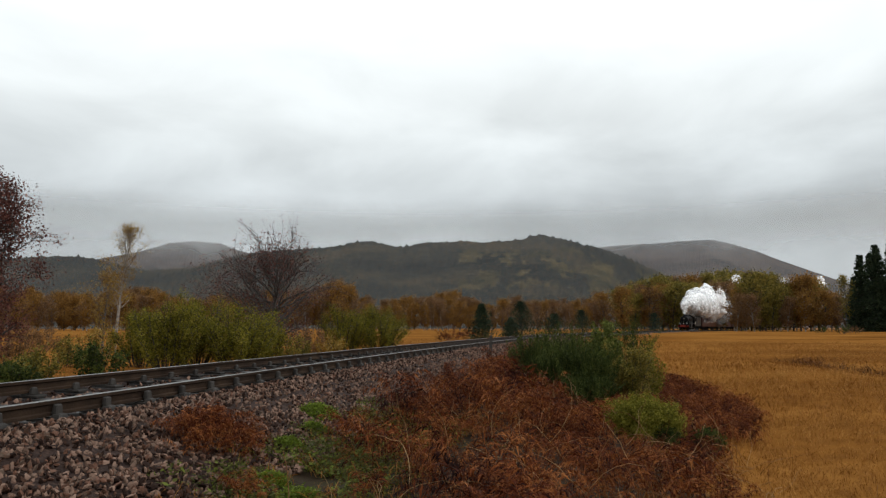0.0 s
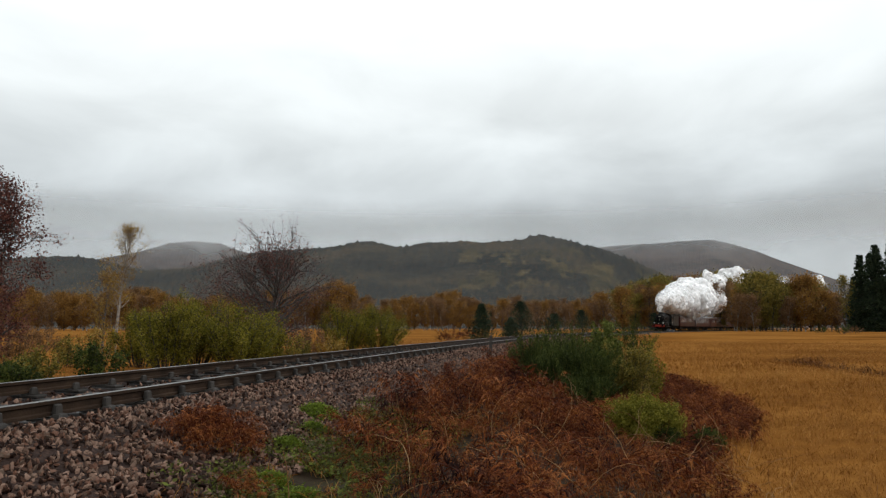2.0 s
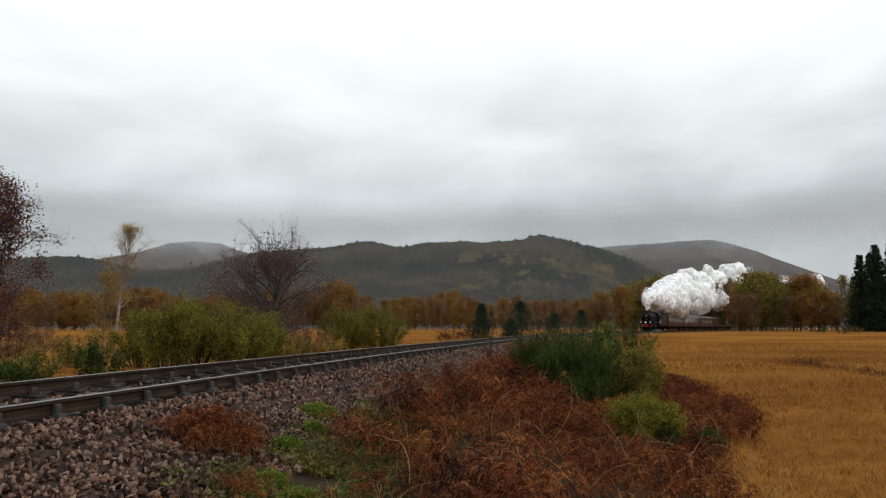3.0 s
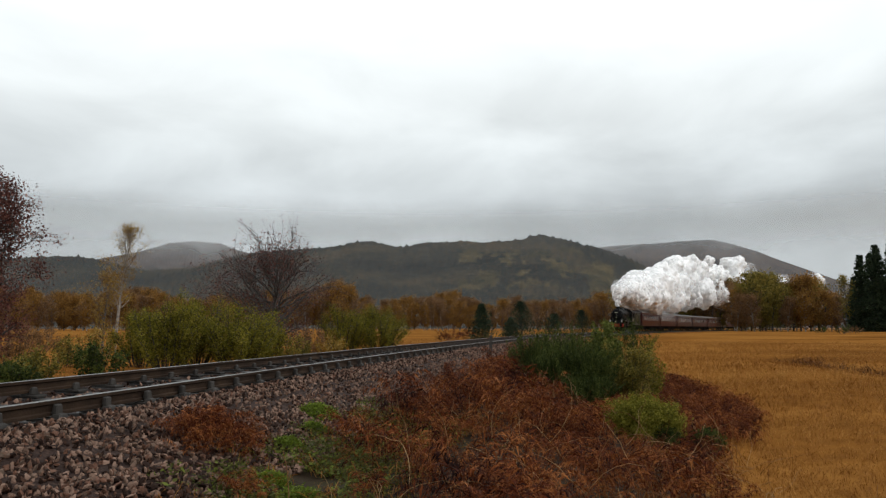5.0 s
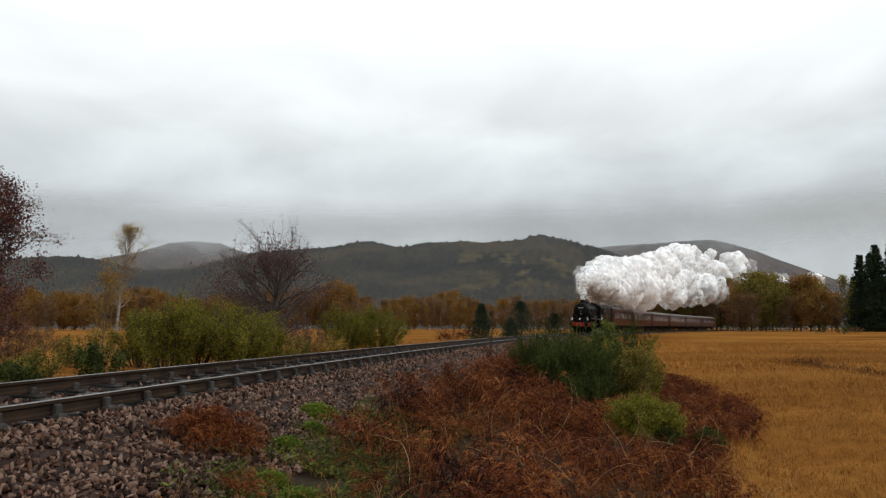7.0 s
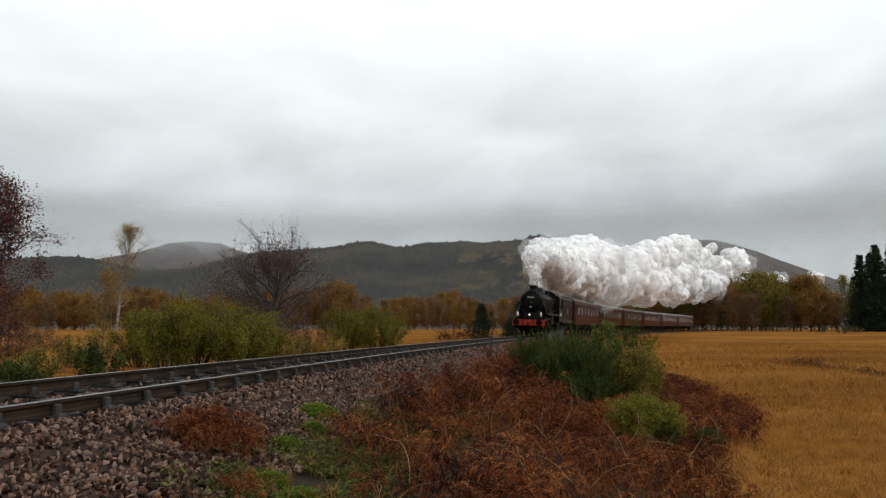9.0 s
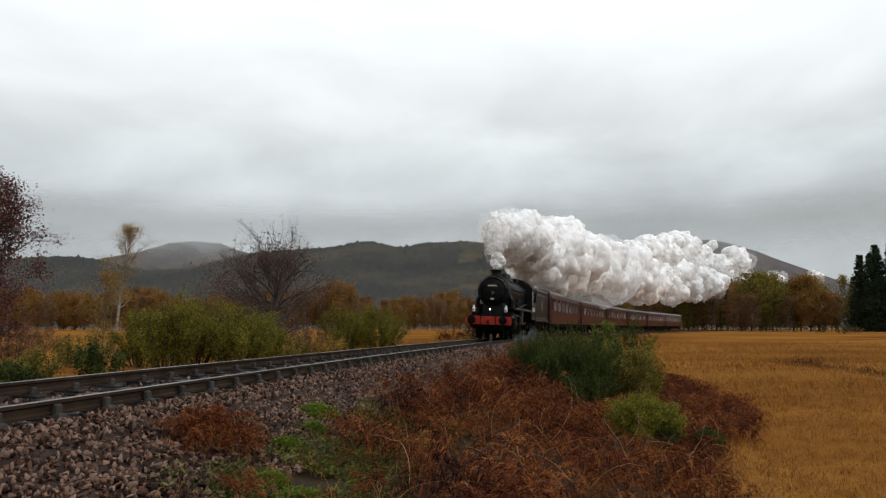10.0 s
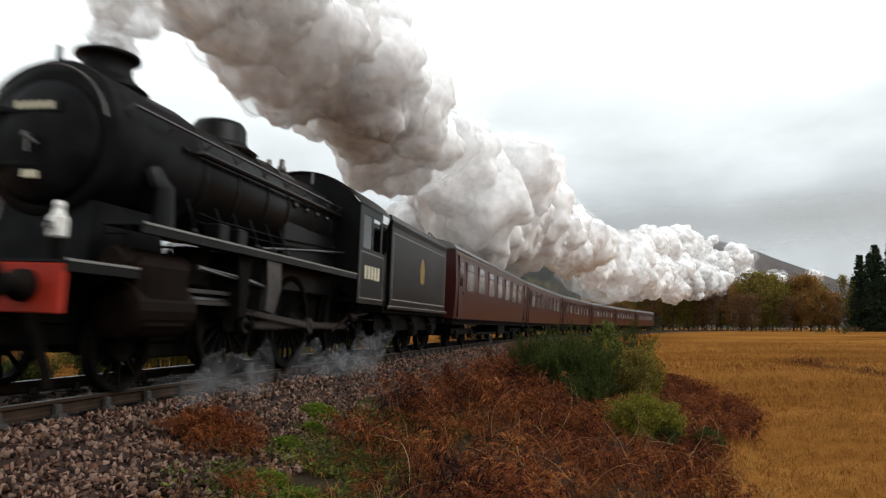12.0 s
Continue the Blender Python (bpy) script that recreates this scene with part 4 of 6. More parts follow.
    for y in (1.4, 3.5, 5.6):
        for sx in (-1, 1):
            wheels.append((spoked_wheel("tender_wheel", RT, M_GRIME, ten, (sx * 0.75, y, RT), 12), RT, 0))
    return ten, wheels


COACH = 19.6


def coach():
    c = tagged(new("railway_coach"), "maroon railway carriage with grey roof and a row of windows", "railway carriage", group="coaches of the train")
    n = 9
    side = [(1.34 + 0.06 * math.sin(math.pi * min(1, k / 6.0)), 1.02 + 0.4 * k) for k in range(n - 2)]
    arc = [(1.36 * math.cos(a), 3.42 + 0.36 * math.sin(a)) for a in np.linspace(0.12, math.pi - 0.12, 13)]
    bm = bmesh.new()
    ring = [(x, z) for x, z in side] + [(-x, z) for x, z in side[::-1]]
    plate(bm, ring, "y", 0.05, COACH)
    part("body", bm, M_MAROON, c, "maroon painted body sides", False)
    bm = bmesh.new()
    plate(bm, [(1.385, 3.40)] + arc + [(-1.385, 3.40)], "y", 0.0, COACH + 0.05)
    part("roof", bm, M_ROOF, c, "pale wet grey roof", False)
    for k in range(7):
        turned("roof_vent", [(0.12, 3.76), (0.14, 3.80), (0.10, 3.86), (0.02, 3.87)], "z", (0.3 if k % 2 else -0.3, 1.6 + 2.7 * k, 0), M_ROOF, c, seg=10)
    for sx in (-1, 1):
        def slab(name, y0, y1, z0, z1, mat, parent, out=0.0):
            return boxed(name, [(min(sx * 1.33, sx * (1.412 + out)), max(sx * 1.33, sx * (1.412 + out)), y0, y1, z0, z1)], mat, parent)
        for y in (1.75, 4.05, 6.35, 8.65, 10.95, 13.25, 15.55):
            w = slab("window", y, y + 1.28, 2.02, 3.10, M_MAROON, c)
            slab("pane", y + 0.05, y + 1.23, 2.07, 2.74, M_PALE_PANE, w, 0.006)
            slab("toplight", y + 0.12, y + 1.16, 2.79, 3.04, M_WINDOW, w, 0.008)
        for y in (0.45, 18.2):
            d = slab("door", y, y + 0.75, 1.08, 3.2, M_MAROON, c, 0.006)
            slab("droplight", y + 0.12, y + 0.63, 2.15, 3.0, M_WINDOW, d, 0.012)
            slab("door_handle", y + 0.62, y + 0.68, 1.85, 1.98, M_STEEL, d, 0.04)
        boxed("footboard", [(min(sx * 1.25, sx * 1.4), max(sx * 1.25, sx * 1.4), 0.3, COACH - 0.3, 0.98, 1.01)], M_GRIME, c)
        boxed("waist_line", [(min(sx * 1.402, sx * 1.4145), max(sx * 1.402, sx * 1.4145), 0.1, COACH - 0.05, 3.24, 3.265)], M_GOLD, c)
    boxed("underframe", [(-1.3, 1.3, 0.1, COACH - 0.05, 0.82, 1.02)], M_GRIME, c)
    for x in (-1.1, 1.1):
        boxed("truss", [(x - 0.04, x + 0.04, 5.2, 14.4, 0.42, 0.5)], M_GRIME, c)
    for span in ((-1.25, -0.5, 7.2, 9.4, 0.4, 0.85), (0.5, 1.25, 10.0, 12.0, 0.4, 0.85)):
        boxed("battery_box", [span], M_GRIME, c, "", 0.03)
    for y in (-0.28, COACH + 0.02):
        boxed("gangway", [(-0.5, 0.5, y, y + 0.3, 1.1, 3.35)], M_GRIME, c, "black folded gangway", 0.05)
    for x in (-0.865, 0.865):
        for y0, d in ((0.05, -1), (COACH, 1)):
            turned("coach_buffer", [(0.11, y0), (0.08, y0 + d * 0.05), (0.08, y0 + d * 0.22), (0.2, y0 + d * 0.25), (0.2, y0 + d * 0.28)], "y", (x, 0, 1.06), M_GRIME, c, seg=12)
    for y in (2.75, COACH - 2.75):
        b = boxed("bogie", [(x - 0.06, x + 0.06, y - 1.9, y + 1.9, 0.45, 0.68) for x in (-1.05, 1.05)] + [(-1.05, 1.05, y - 0.25, y + 0.25, 0.4, 0.75)], M_GRIME, c, "", 0.03)
        for x in (-1.1, 1.1):
            for dy in (-1.3, 1.3):
                boxed("bogie_axlebox", [(x - 0.09, x + 0.09, y + dy - 0.2, y + dy + 0.2, 0.3, 0.62)], M_GRIME, b, "", 0.03)
    wheels = []
    for y in (1.45, 4.05, COACH - 4.05, COACH - 1.45):
        bm = bmesh.new()
        for sx in (-1, 1):
            lathe(bm, [(0.1, sx * 0.68), (RC + 0.03, sx * 0.68), (RC + 0.03, sx * 0.71), (RC, sx * 0.72), (RC, sx * 0.82), (RC - 0.06, sx * 0.82), (RC - 0.07, sx * 0.79), (0.1, sx * 0.78)], "x", (0, 0, 0), 24)
            box_data(bm, min(sx * 0.78, sx * 0.80), max(sx * 0.78, sx * 0.80), -0.05, 0.05, 0.15, 0.36)
        pipe(bm, [(-0.7, 0, 0), (0.7, 0, 0)], 0.07, 8)
        w = part("wheelset", bm, M_GRIME, c)
        w.matrix_basis = Matrix.Translation((0, y, RC))
        wheels.append(w)
    return c


LOCO, LOCO_WHEELS, LOCO_RODS = locomotive()
TENDER, TENDER_WHEELS = tender()
COACHES = [coach()]
for _ in range(5):
    COACHES.append(copy_thing(COACHES[0], Matrix.Identity(4)))


def front_at(t):
    """How far along the line the buffer beam is at t seconds."""
    if t < 0:
        return 186.7117 - 14.88219 * t
    return 186.7117 - 14.88219 * t + 0.2331119 * t ** 2 - 0.09456079 * t ** 3 + 0.01828617 * t ** 4 - 0.001598045 * t ** 5 + 4.907534e-05 * t ** 6


def vehicle_pose(s, length):
    a, b = on_line(s + 0.15 * length), on_line(s + 0.85 * length)
    y = (b - a).normalized()
    x0 = on_line(s + length / 2, 1) - on_line(s + length / 2, 0)
    z = x0.cross(y).normalized()
    x = y.cross(z)
    m = Matrix((x, y, z)).transposed().to_4x4()
    return Matrix.Translation(a - y * 0.15 * length) @ m


# ---------------------------------------------------------------- plants
class Wood:
    """Collects tapered tubes and leaves."""

    def __init__(self, seed):
        self.r = np.random.RandomState(seed)
        self.V, self.F, self.n, self.leaves = [], [], 0, []

    def tube(self, pts, r0, r1, sides):
        pts = np.asarray(pts, float)
        m = len(pts)
        d = np.gradient(pts, axis=0)
        d /= np.linalg.norm(d, axis=1)[:, None] + 1e-9
        ref = np.where(abs(d[:, 2:3]) < 0.9, np.array([[0, 0, 1.0]]), np.array([[1.0, 0, 0]]))
        a = np.cross(d, ref)
        a /= np.linalg.norm(a, axis=1)[:, None] + 1e-9
        b = np.cross(d, a)
        ang = np.arange(sides) * 2 * np.pi / sides
        rad = np.linspace(r0, r1, m)[:, None, None]
        ring = pts[:, None] + rad * (a[:, None] * np.cos(ang)[None, :, None] + b[:, None] * np.sin(ang)[None, :, None])
        self.V.append(ring.reshape(-1, 3))
        i = np.arange(m - 1)[:, None] * sides + np.arange(sides)
        j = np.arange(m - 1)[:, None] * sides + (np.arange(sides) + 1) % sides
        self.F.append(np.stack([i, j, j + sides, i + sides], -1).reshape(-1, 4) + self.n)
        self.n += m * sides

    def curve(self, p, d, length, n=5, wobble=0.12, lift=0.0):
        """A wandering line from p along d."""
        d = np.asarray(d, float)
        d = d / np.linalg.norm(d)
        pts = [np.asarray(p, float)]
        for _ in range(n - 1):
            d = d + self.r.normal(0, wobble, 3) + (0, 0, lift)
            d = d / np.linalg.norm(d)
            pts.append(pts[-1] + d * length / (n - 1))
        return np.array(pts)

    def along(self, pts, f):
        x = f * (len(pts) - 1)
        i = min(int(x), len(pts) - 2)
        return pts[i] + (pts[i + 1] - pts[i]) * (x - i), pts[i + 1] - pts[i]

    def foliage(self, pts, count, scatter):
        f = self.r.uniform(0.15, 1.05, count)
        for k in f:
            p, _ = self.along(pts, min(k, 1.0))
            self.leaves.append(p + self.r.normal(0, scatter, 3))

    def wood_mesh(self, name, mat):
        return fast_mesh(name, np.concatenate(self.V), np.concatenate(self.F), mat, True)

    def leaf_mesh(self, name, mat, size, aspect=0.55, upright=0.0):
        c = np.array(self.leaves)
        n = len(c)
        a = self.r.normal(0, 1, (n, 3)) + (0, 0, upright)
        a /= np.linalg.norm(a, axis=1)[:, None]
        b = np.cross(a, self.r.normal(0, 1, (n, 3)))
        b /= np.linalg.norm(b, axis=1)[:, None]
        s = size * self.r.uniform(0.55, 1.35, (n, 1))
        bow = np.cross(a, b) * s * 0.18
        V = np.stack([c - a * s * 0.5, c + b * s * aspect * 0.5 + bow, c + a * s * 0.5, c - b * s * aspect * 0.5 + bow], 1).reshape(-1, 3)
        F = np.arange(n * 4).reshape(-1, 4)
        return fast_mesh(name, V, F, mat)


def unit(az, el):
    return np.array([math.cos(az) * math.cos(el), math.sin(az) * math.cos(el), math.sin(el)])


def plant(name, label, category, w, bark, leaf_mat, leaf, aspect=0.55, upright=0.0, group="", crown="crown", stem="trunk"):
    root = tagged(new(name), label, category, group=group)
    if w.V:
        ob = new(stem, w.wood_mesh(stem, bark))
        ob.parent = root
    if w.leaves:
        ob = new(crown, w.leaf_mesh(crown, leaf_mat, leaf, aspect, upright))
        ob.parent = root
    return root


def broadleaf(seed, height, radius, trunk_r, lo, limbs, twigs, leaves, up=0.7, lean=(0, 0), shape=0.6, scatter=0.25, sides=6):
    """shape: where the crown is widest, as a share of its height."""
    w = Wood(seed)
    trunk = w.curve((0, 0, -0.1), (lean[0], lean[1], 1), height * 0.93, 9, 0.05)
    w.tube(trunk, trunk_r, trunk_r * 0.15, sides)
    for i in range(limbs):
        f = lo + (1 - lo) * (i + w.r.uniform(0.2, 0.8)) / limbs
        p, d = w.along(trunk, f * 0.98)
        q = (f - lo) / (1 - lo)
        k = (1 - ((q - shape) / (1 - shape)) ** 2 * 0.85) if q > shape else (0.45 + 0.55 * q / shape)
        ln = radius * max(0.2, k) * w.r.uniform(0.75, 1.2)
        az = i * 2.4 + w.r.uniform(-0.5, 0.5)
        limb = w.curve(p, unit(az, up * w.r.uniform(0.6, 1.3)), ln, 5, 0.16, 0.05)
        w.tube(limb, trunk_r * 0.42 * (1 - 0.6 * f), trunk_r * 0.06, 4)
        for j in range(twigs):
            t = w.r.uniform(0.25, 1.0)
            b, bd = w.along(limb, t)
            tw = w.curve(b, bd / np.linalg.norm(bd) + w.r.normal(0, 0.55, 3), ln * w.r.uniform(0.25, 0.5), 4, 0.2)
            w.tube(tw, trunk_r * 0.07, trunk_r * 0.025, 3)
            w.foliage(tw, leaves, scatter)
    return w


def shrub(seed, height, radius, stems, twigs, leaves, stem_r=0.018, scatter=0.06, spread=1.0, dome=0.75):
    w = Wood(seed)
    for i in range(stems):
        az, q = i * 2.4 + w.r.uniform(-0.4, 0.4), math.sqrt(w.r.uniform(0.0, 1.0))
        base = np.array([math.cos(az), math.sin(az), 0]) * radius * 0.35 * q * w.r.uniform(0.5, 1.2)
        top = np.array([math.cos(az) * radius * q * spread, math.sin(az) * radius * q * spread, height * (1 - (1 - dome) * 2.2 * q * q * w.r.uniform(0.5, 1.2)) * w.r.uniform(0.8, 1.05)])
        d = top - base
        stem = w.curve(base, d + (0, 0, 0.2), np.linalg.norm(d), 6, 0.09)
        w.tube(stem, stem_r, stem_r * 0.25, 4)
        for j in range(twigs):
            b, bd = w.along(stem, w.r.uniform(0.2, 1.0))
            tw = w.curve(b, bd / np.linalg.norm(bd) + w.r.normal(0, 0.45, 3) + (0, 0, 0.25), radius * w.r.uniform(0.16, 0.34), 4, 0.15)
            w.tube(tw, stem_r * 0.3, stem_r * 0.12, 3)
            w.foliage(tw, leaves, scatter)
    return w


def conifer(seed, height, radius, whorls, boughs, sprays):
    w = Wood(seed)
    trunk = w.curve((0, 0, -0.1), (0, 0, 1), height, 8, 0.015)
    w.tube(trunk, height * 0.018, 0.01, 6)
    for i in range(whorls):
        f = 0.04 + 0.94 * i / whorls
        p, _ = w.along(trunk, f)
        for j in range(boughs):
            ln = radius * (1 - f) ** 0.85 * w.r.uniform(0.65, 1.15) + radius * 0.05
            b = w.curve(p, unit(j * 6.283 / boughs + i * 0.7 + w.r.uniform(-0.3, 0.3), 0.25 - 0.45 * (1 - f)), ln, 4, 0.06, 0.05)
            w.tube(b, height * 0.003, 0.004, 3)
            w.foliage(b, sprays, ln * 0.09 + 0.02)
    return w


def spot(px, depth):
    """The ground place on the bearing px at that depth before the eye."""
    x = (px - 784) / 1227 * 0.9936 * depth
    return x, depth


def stand(ob, px, depth, sink=0.05, turn=0.0, scale=1.0):
    x, y = spot(px, depth)
    ob.matrix_basis = Matrix.Translation((x, y, gz(x, y) - sink)) @ pose(0, 0, 0, 0, 0, turn) @ Matrix.Scale(scale, 4)
    return ob


# ---- trees beyond the line, nearest first
stand(plant("oak_tree", "russet-leaved autumn tree thinning at its crown", "tree", broadleaf(21, 5.6, 1.65, 0.12, 0.06, 66, 15, 34, 0.9, shape=0.45, scatter=0.11), M_BARK_GREY, M_LEAF_RUSSET, 0.066), -45, 16.5, 0.1)
stand(plant("birch_tree", "slender white-stemmed birch with sparse golden leaves", "tree", broadleaf(22, 6.55, 1.5, 0.085, 0.34, 40, 12, 7, 1.15, lean=(0.115, 0.0), shape=0.55, scatter=0.09), M_BIRCH, M_LEAF_GOLD, 0.075), 203, 34)
stand(plant("alder_tree", "wide bare-branched grey tree with a few brown leaves", "tree", broadleaf(23, 4.35, 3.0, 0.16, 0.04, 66, 18, 6, 0.66, shape=0.45, scatter=0.10), M_BARK_GREY, M_LEAF_RUSSET, 0.085), 474, 29)
stand(plant("scrub_tree", "brown scrubby birch with thin twigs", "tree", broadleaf(24, 3.9, 1.2, 0.05, 0.08, 30, 11, 8, 1.1, shape=0.55, scatter=0.12), M_BARK_GREY, M_LEAF_GOLD, 0.07), 182, 31)
stand(plant("scrub_tree", "brown scrubby alder with thin twigs", "tree", broadleaf(25, 3.6, 2.2, 0.06, 0.08, 22, 9, 6, 0.85, shape=0.6, scatter=0.14), M_BARK_GREY, M_LEAF_RUSSET, 0.08), 385, 33)
for i, (px, dep, hgt, rad, stems) in enumerate([(300, 19.5, 2.1, 1.15, 30), (250, 22.0, 2.05, 0.75, 20), (350, 21.0, 2.2, 1.25, 28), (425, 20.0, 1.95, 1.25, 30), (470, 22.5, 1.6, 0.8, 16), (610, 30, 2.15, 1.3, 28), (668, 31, 2.3, 1.45, 32)]):
    w = shrub(40 + i, hgt, rad, stems, 17, 30, 0.024, 0.075, dome=0.74)
    stand(plant("willow_bush", "dense yellow-green willow bush beside the line", "bush", w, M_BARK, M_LEAF_WILLOW, 0.058, group="willow bushes along the line", crown="foliage", stem="branchwork"), px, dep)
for i, (px, dep, hgt, rad, m, lab) in enumerate([(175, 15.5, 0.95, 0.75, M_BROOM, "low dark green broom bush"), (60, 15.0, 0.8, 0.7, M_LEAF_OLIVE, "low green bramble bush"), (20, 13.5, 0.65, 0.6, M_BROOM, "low dark green bramble bush"),
                                                (585, 24, 1.0, 0.7, M_LEAF_GOLD, "small yellow-leaved bush by the rails"), (520, 24, 0.9, 0.8, M_LEAF_OLIVE, "low olive scrub by the rails"),
                                                (795, 58, 1.0, 1.5, M_BRACKEN, "rust-brown scrub bush beyond the rails"), (830, 62, 1.0, 1.2, M_BRACKEN, "rust-brown scrub bush beyond the rails"), (130, 22, 0.9, 0.8, M_LEAF_OLIVE, "low olive scrub by the field"), (30, 22, 1.5, 1.1, M_LEAF_BROWN, "brown scrub bush by the field"), (72, 34, 1.3, 1.3, M_LEAF_BROWN, "brown scrub bush by the field"), (178, 27, 1.5, 1.0, M_LEAF_GOLD, "yellowing scrub bush under the birch"), (545, 27, 1.2, 0.9, M_LEAF_BROWN, "brown scrub bush by the rails"), (590, 40, 1.1, 1.3, M_LEAF_BROWN, "brown scrub bush by the field"), (1493, 112, 1.6, 1.5, M_BROOM, "dark scrub bush at the field's far edge"), (1510, 118, 1.0, 1.8, M_LEAF_BROWN, "brown scrub bush at the field's far edge"), (1455, 125, 0.9, 1.6, M_BROOM, "dark scrub bush at the field's far edge")]):
    w = shrub(60 + i, hgt, rad, 16, 9, 14, 0.012, 0.06, dome=0.7)
    stand(plant("low_bush", lab, "bush", w, M_BARK, m, 0.075, crown="foliage", stem="branchwork"), px, dep)
for i, (px, dep, hgt, rad) in enumerate([(853, 60, 3.4, 1.6), (924, 76, 4.2, 2.7), (903, 80, 2.4, 1.4), (980, 100, 3.2, 2.6), (1031, 118, 4.2, 2.8), (1160, 150, 4.2, 2.8)]):
    w = conifer(80 + i, hgt, rad, 22, 8, 18)
    stand(plant("young_spruce", "young dark green spruce beyond the rails", "tree", w, M_BARK, M_NEEDLE, 0.21, 0.35, group="young spruces", crown="needle_crown"), px, dep)


# ---- the woods across the valley
def woods():
    kinds = []
    for i, (m, lab, bark, n) in enumerate([(M_LEAF_BROWN, "brown autumn birch in the far wood", M_BIRCH, 10), (M_LEAF_ORANGE, "orange autumn birch in the far wood", M_BIRCH, 10), (M_LEAF_OLIVE, "olive and yellow oak in the far wood", M_BARK, 13),
                                           (M_LEAF_BROWN, "half-bare brown alder in the far wood", M_BARK_GREY, 4), (M_LEAF_ORANGE, "rusty orange oak in the far wood", M_BARK, 12)]):
        w = broadleaf(120 + i, 10.0, (3.0, 2.6, 4.2, 2.8, 3.8)[i], 0.16, (0.13, 0.14, 0.05, 0.10, 0.05)[i], 26, 9, n, 0.95, shape=(0.6, 0.6, 0.45, 0.6, 0.5)[i], scatter=0.36, sides=5)
        kinds.append(plant("wood_tree", lab, "tree", w, bark, m, 0.36, 0.7, group="trees of the far wood"))
    rnd = random.Random(77)
    first = set()

    def put(kind, px, depth, top):
        x, y = spot(px, depth)
        z = gz(x, y)
        hgt = 0.684 - z + (580.2 - top) / 1219 * depth
        k = hgt / 10.0
        m = Matrix.Translation((x, y, z - 0.1)) @ pose(0, 0, 0, 0, 0, rnd.uniform(0, 360)) @ Matrix.Scale(k, 4)
        if kind in first:
            ob = copy_thing(kinds[kind], Matrix.Identity(4))
            ob.matrix_basis = m
        else:
            first.add(kind)
            kinds[kind].matrix_basis = m
    # wood behind the line: bearing and the height of its top
    tops = [(-60, 505), (90, 510), (150, 515), (250, 505), (330, 520), (420, 515), (520, 505), (560, 498), (605, 492), (640, 518), (700, 528), (745, 520), (790, 511), (835, 524), (870, 528), (920, 520), (960, 524), (1010, 520), (1050, 520), (1075, 505),
            (1110, 498), (1150, 492), (1200, 486), (1240, 490), (1285, 478), (1320, 478)]
    px = -60.0
    while px < 1330:
        for row, base in enumerate((206, 224, 250)):
            p = px + rnd.uniform(-8, 8) + row * 5
            t = float(np.interp(p, [q[0] for q in tops], [q[1] for q in tops])) + rnd.uniform(0, 16) + (2 - row) * 5
            if p < 700:
                kind = rnd.choice((0, 1, 0, 3, 4))
            elif p < 850:
                kind = rnd.choice((1, 1, 4, 0))
            elif p < 1090:
                kind = rnd.choice((0, 0, 3, 4, 1))
            else:
                kind = rnd.choice((2, 0, 3, 2, 4))
            put(kind, p, base + rnd.uniform(-6, 6), t)
        px += 17
    # wood on the field side, which hides the line further off
    for p, dep, top, kind in [(1304, 160, 520, 0), (1312, 166, 512, 4), (1322, 158, 540, 0), (1330, 168, 500, 2), (1345, 162, 483, 2), (1356, 166, 487, 2), (1336, 156, 520, 0), (1368, 160, 505, 2), (1382, 164, 515, 0), (1394, 158, 525, 0), (1405, 168, 502, 2),
                              (1418, 166, 492, 4), (1436, 162, 489, 4), (1426, 156, 520, 1), (1450, 166, 495, 2), (1460, 158, 515, 4), (1472, 162, 522, 0), (1484, 160, 527, 3), (1498, 164, 522, 3), (1512, 158, 527, 0), (1528, 162, 525, 3), (1545, 158, 522, 0), (1565, 160, 520, 3),
                              (1590, 160, 515, 0), (1375, 170, 500, 0), (1350, 174, 500, 4), (1440, 174, 500, 0), (1410, 176, 515, 0), (1480, 176, 520, 4), (1318, 176, 505, 0), (1520, 176, 520, 0), (1560, 176, 520, 0)]:
        put(kind, p, dep, top)
    spruce = plant("spruce_tree", "tall dark spruce at the edge of the wood", "tree", conifer(140, 16.0, 3.3, 30, 8, 16), M_BARK, M_NEEDLE, 0.62, 0.4, group="tall spruces", crown="needle_crown")
    for i, (p, dep, k) in enumerate([(1562, 142, 1.16), (1532, 146, 1.05), (1548, 150, 1.1), (1585, 140, 1.2), (1605, 146, 1.25), (1515, 152, 0.78)]):
        ob = spruce if i == 0 else copy_thing(spruce, Matrix.Identity(4))
        stand(ob, p, dep, 0.1, 50 * i, k)
    stand(plant("birch_tree", "tall thin birch before the spruces", "tree", broadleaf(150, 13.0, 2.2, 0.16, 0.25, 18, 7, 9, 0.95, shape=0.6, scatter=0.4, sides=5), M_BARK_GREY, M_LEAF_OLIVE, 0.4), 1500, 150)


woods()

# ---- bushes on the bank on the field side
def rise(px, depth, top):
    """Height of a plant whose tip shows at that level."""
    x, y = spot(px, depth)
    return 0.684 + (580.2 - top) / 1219 * depth - gz(x, y)


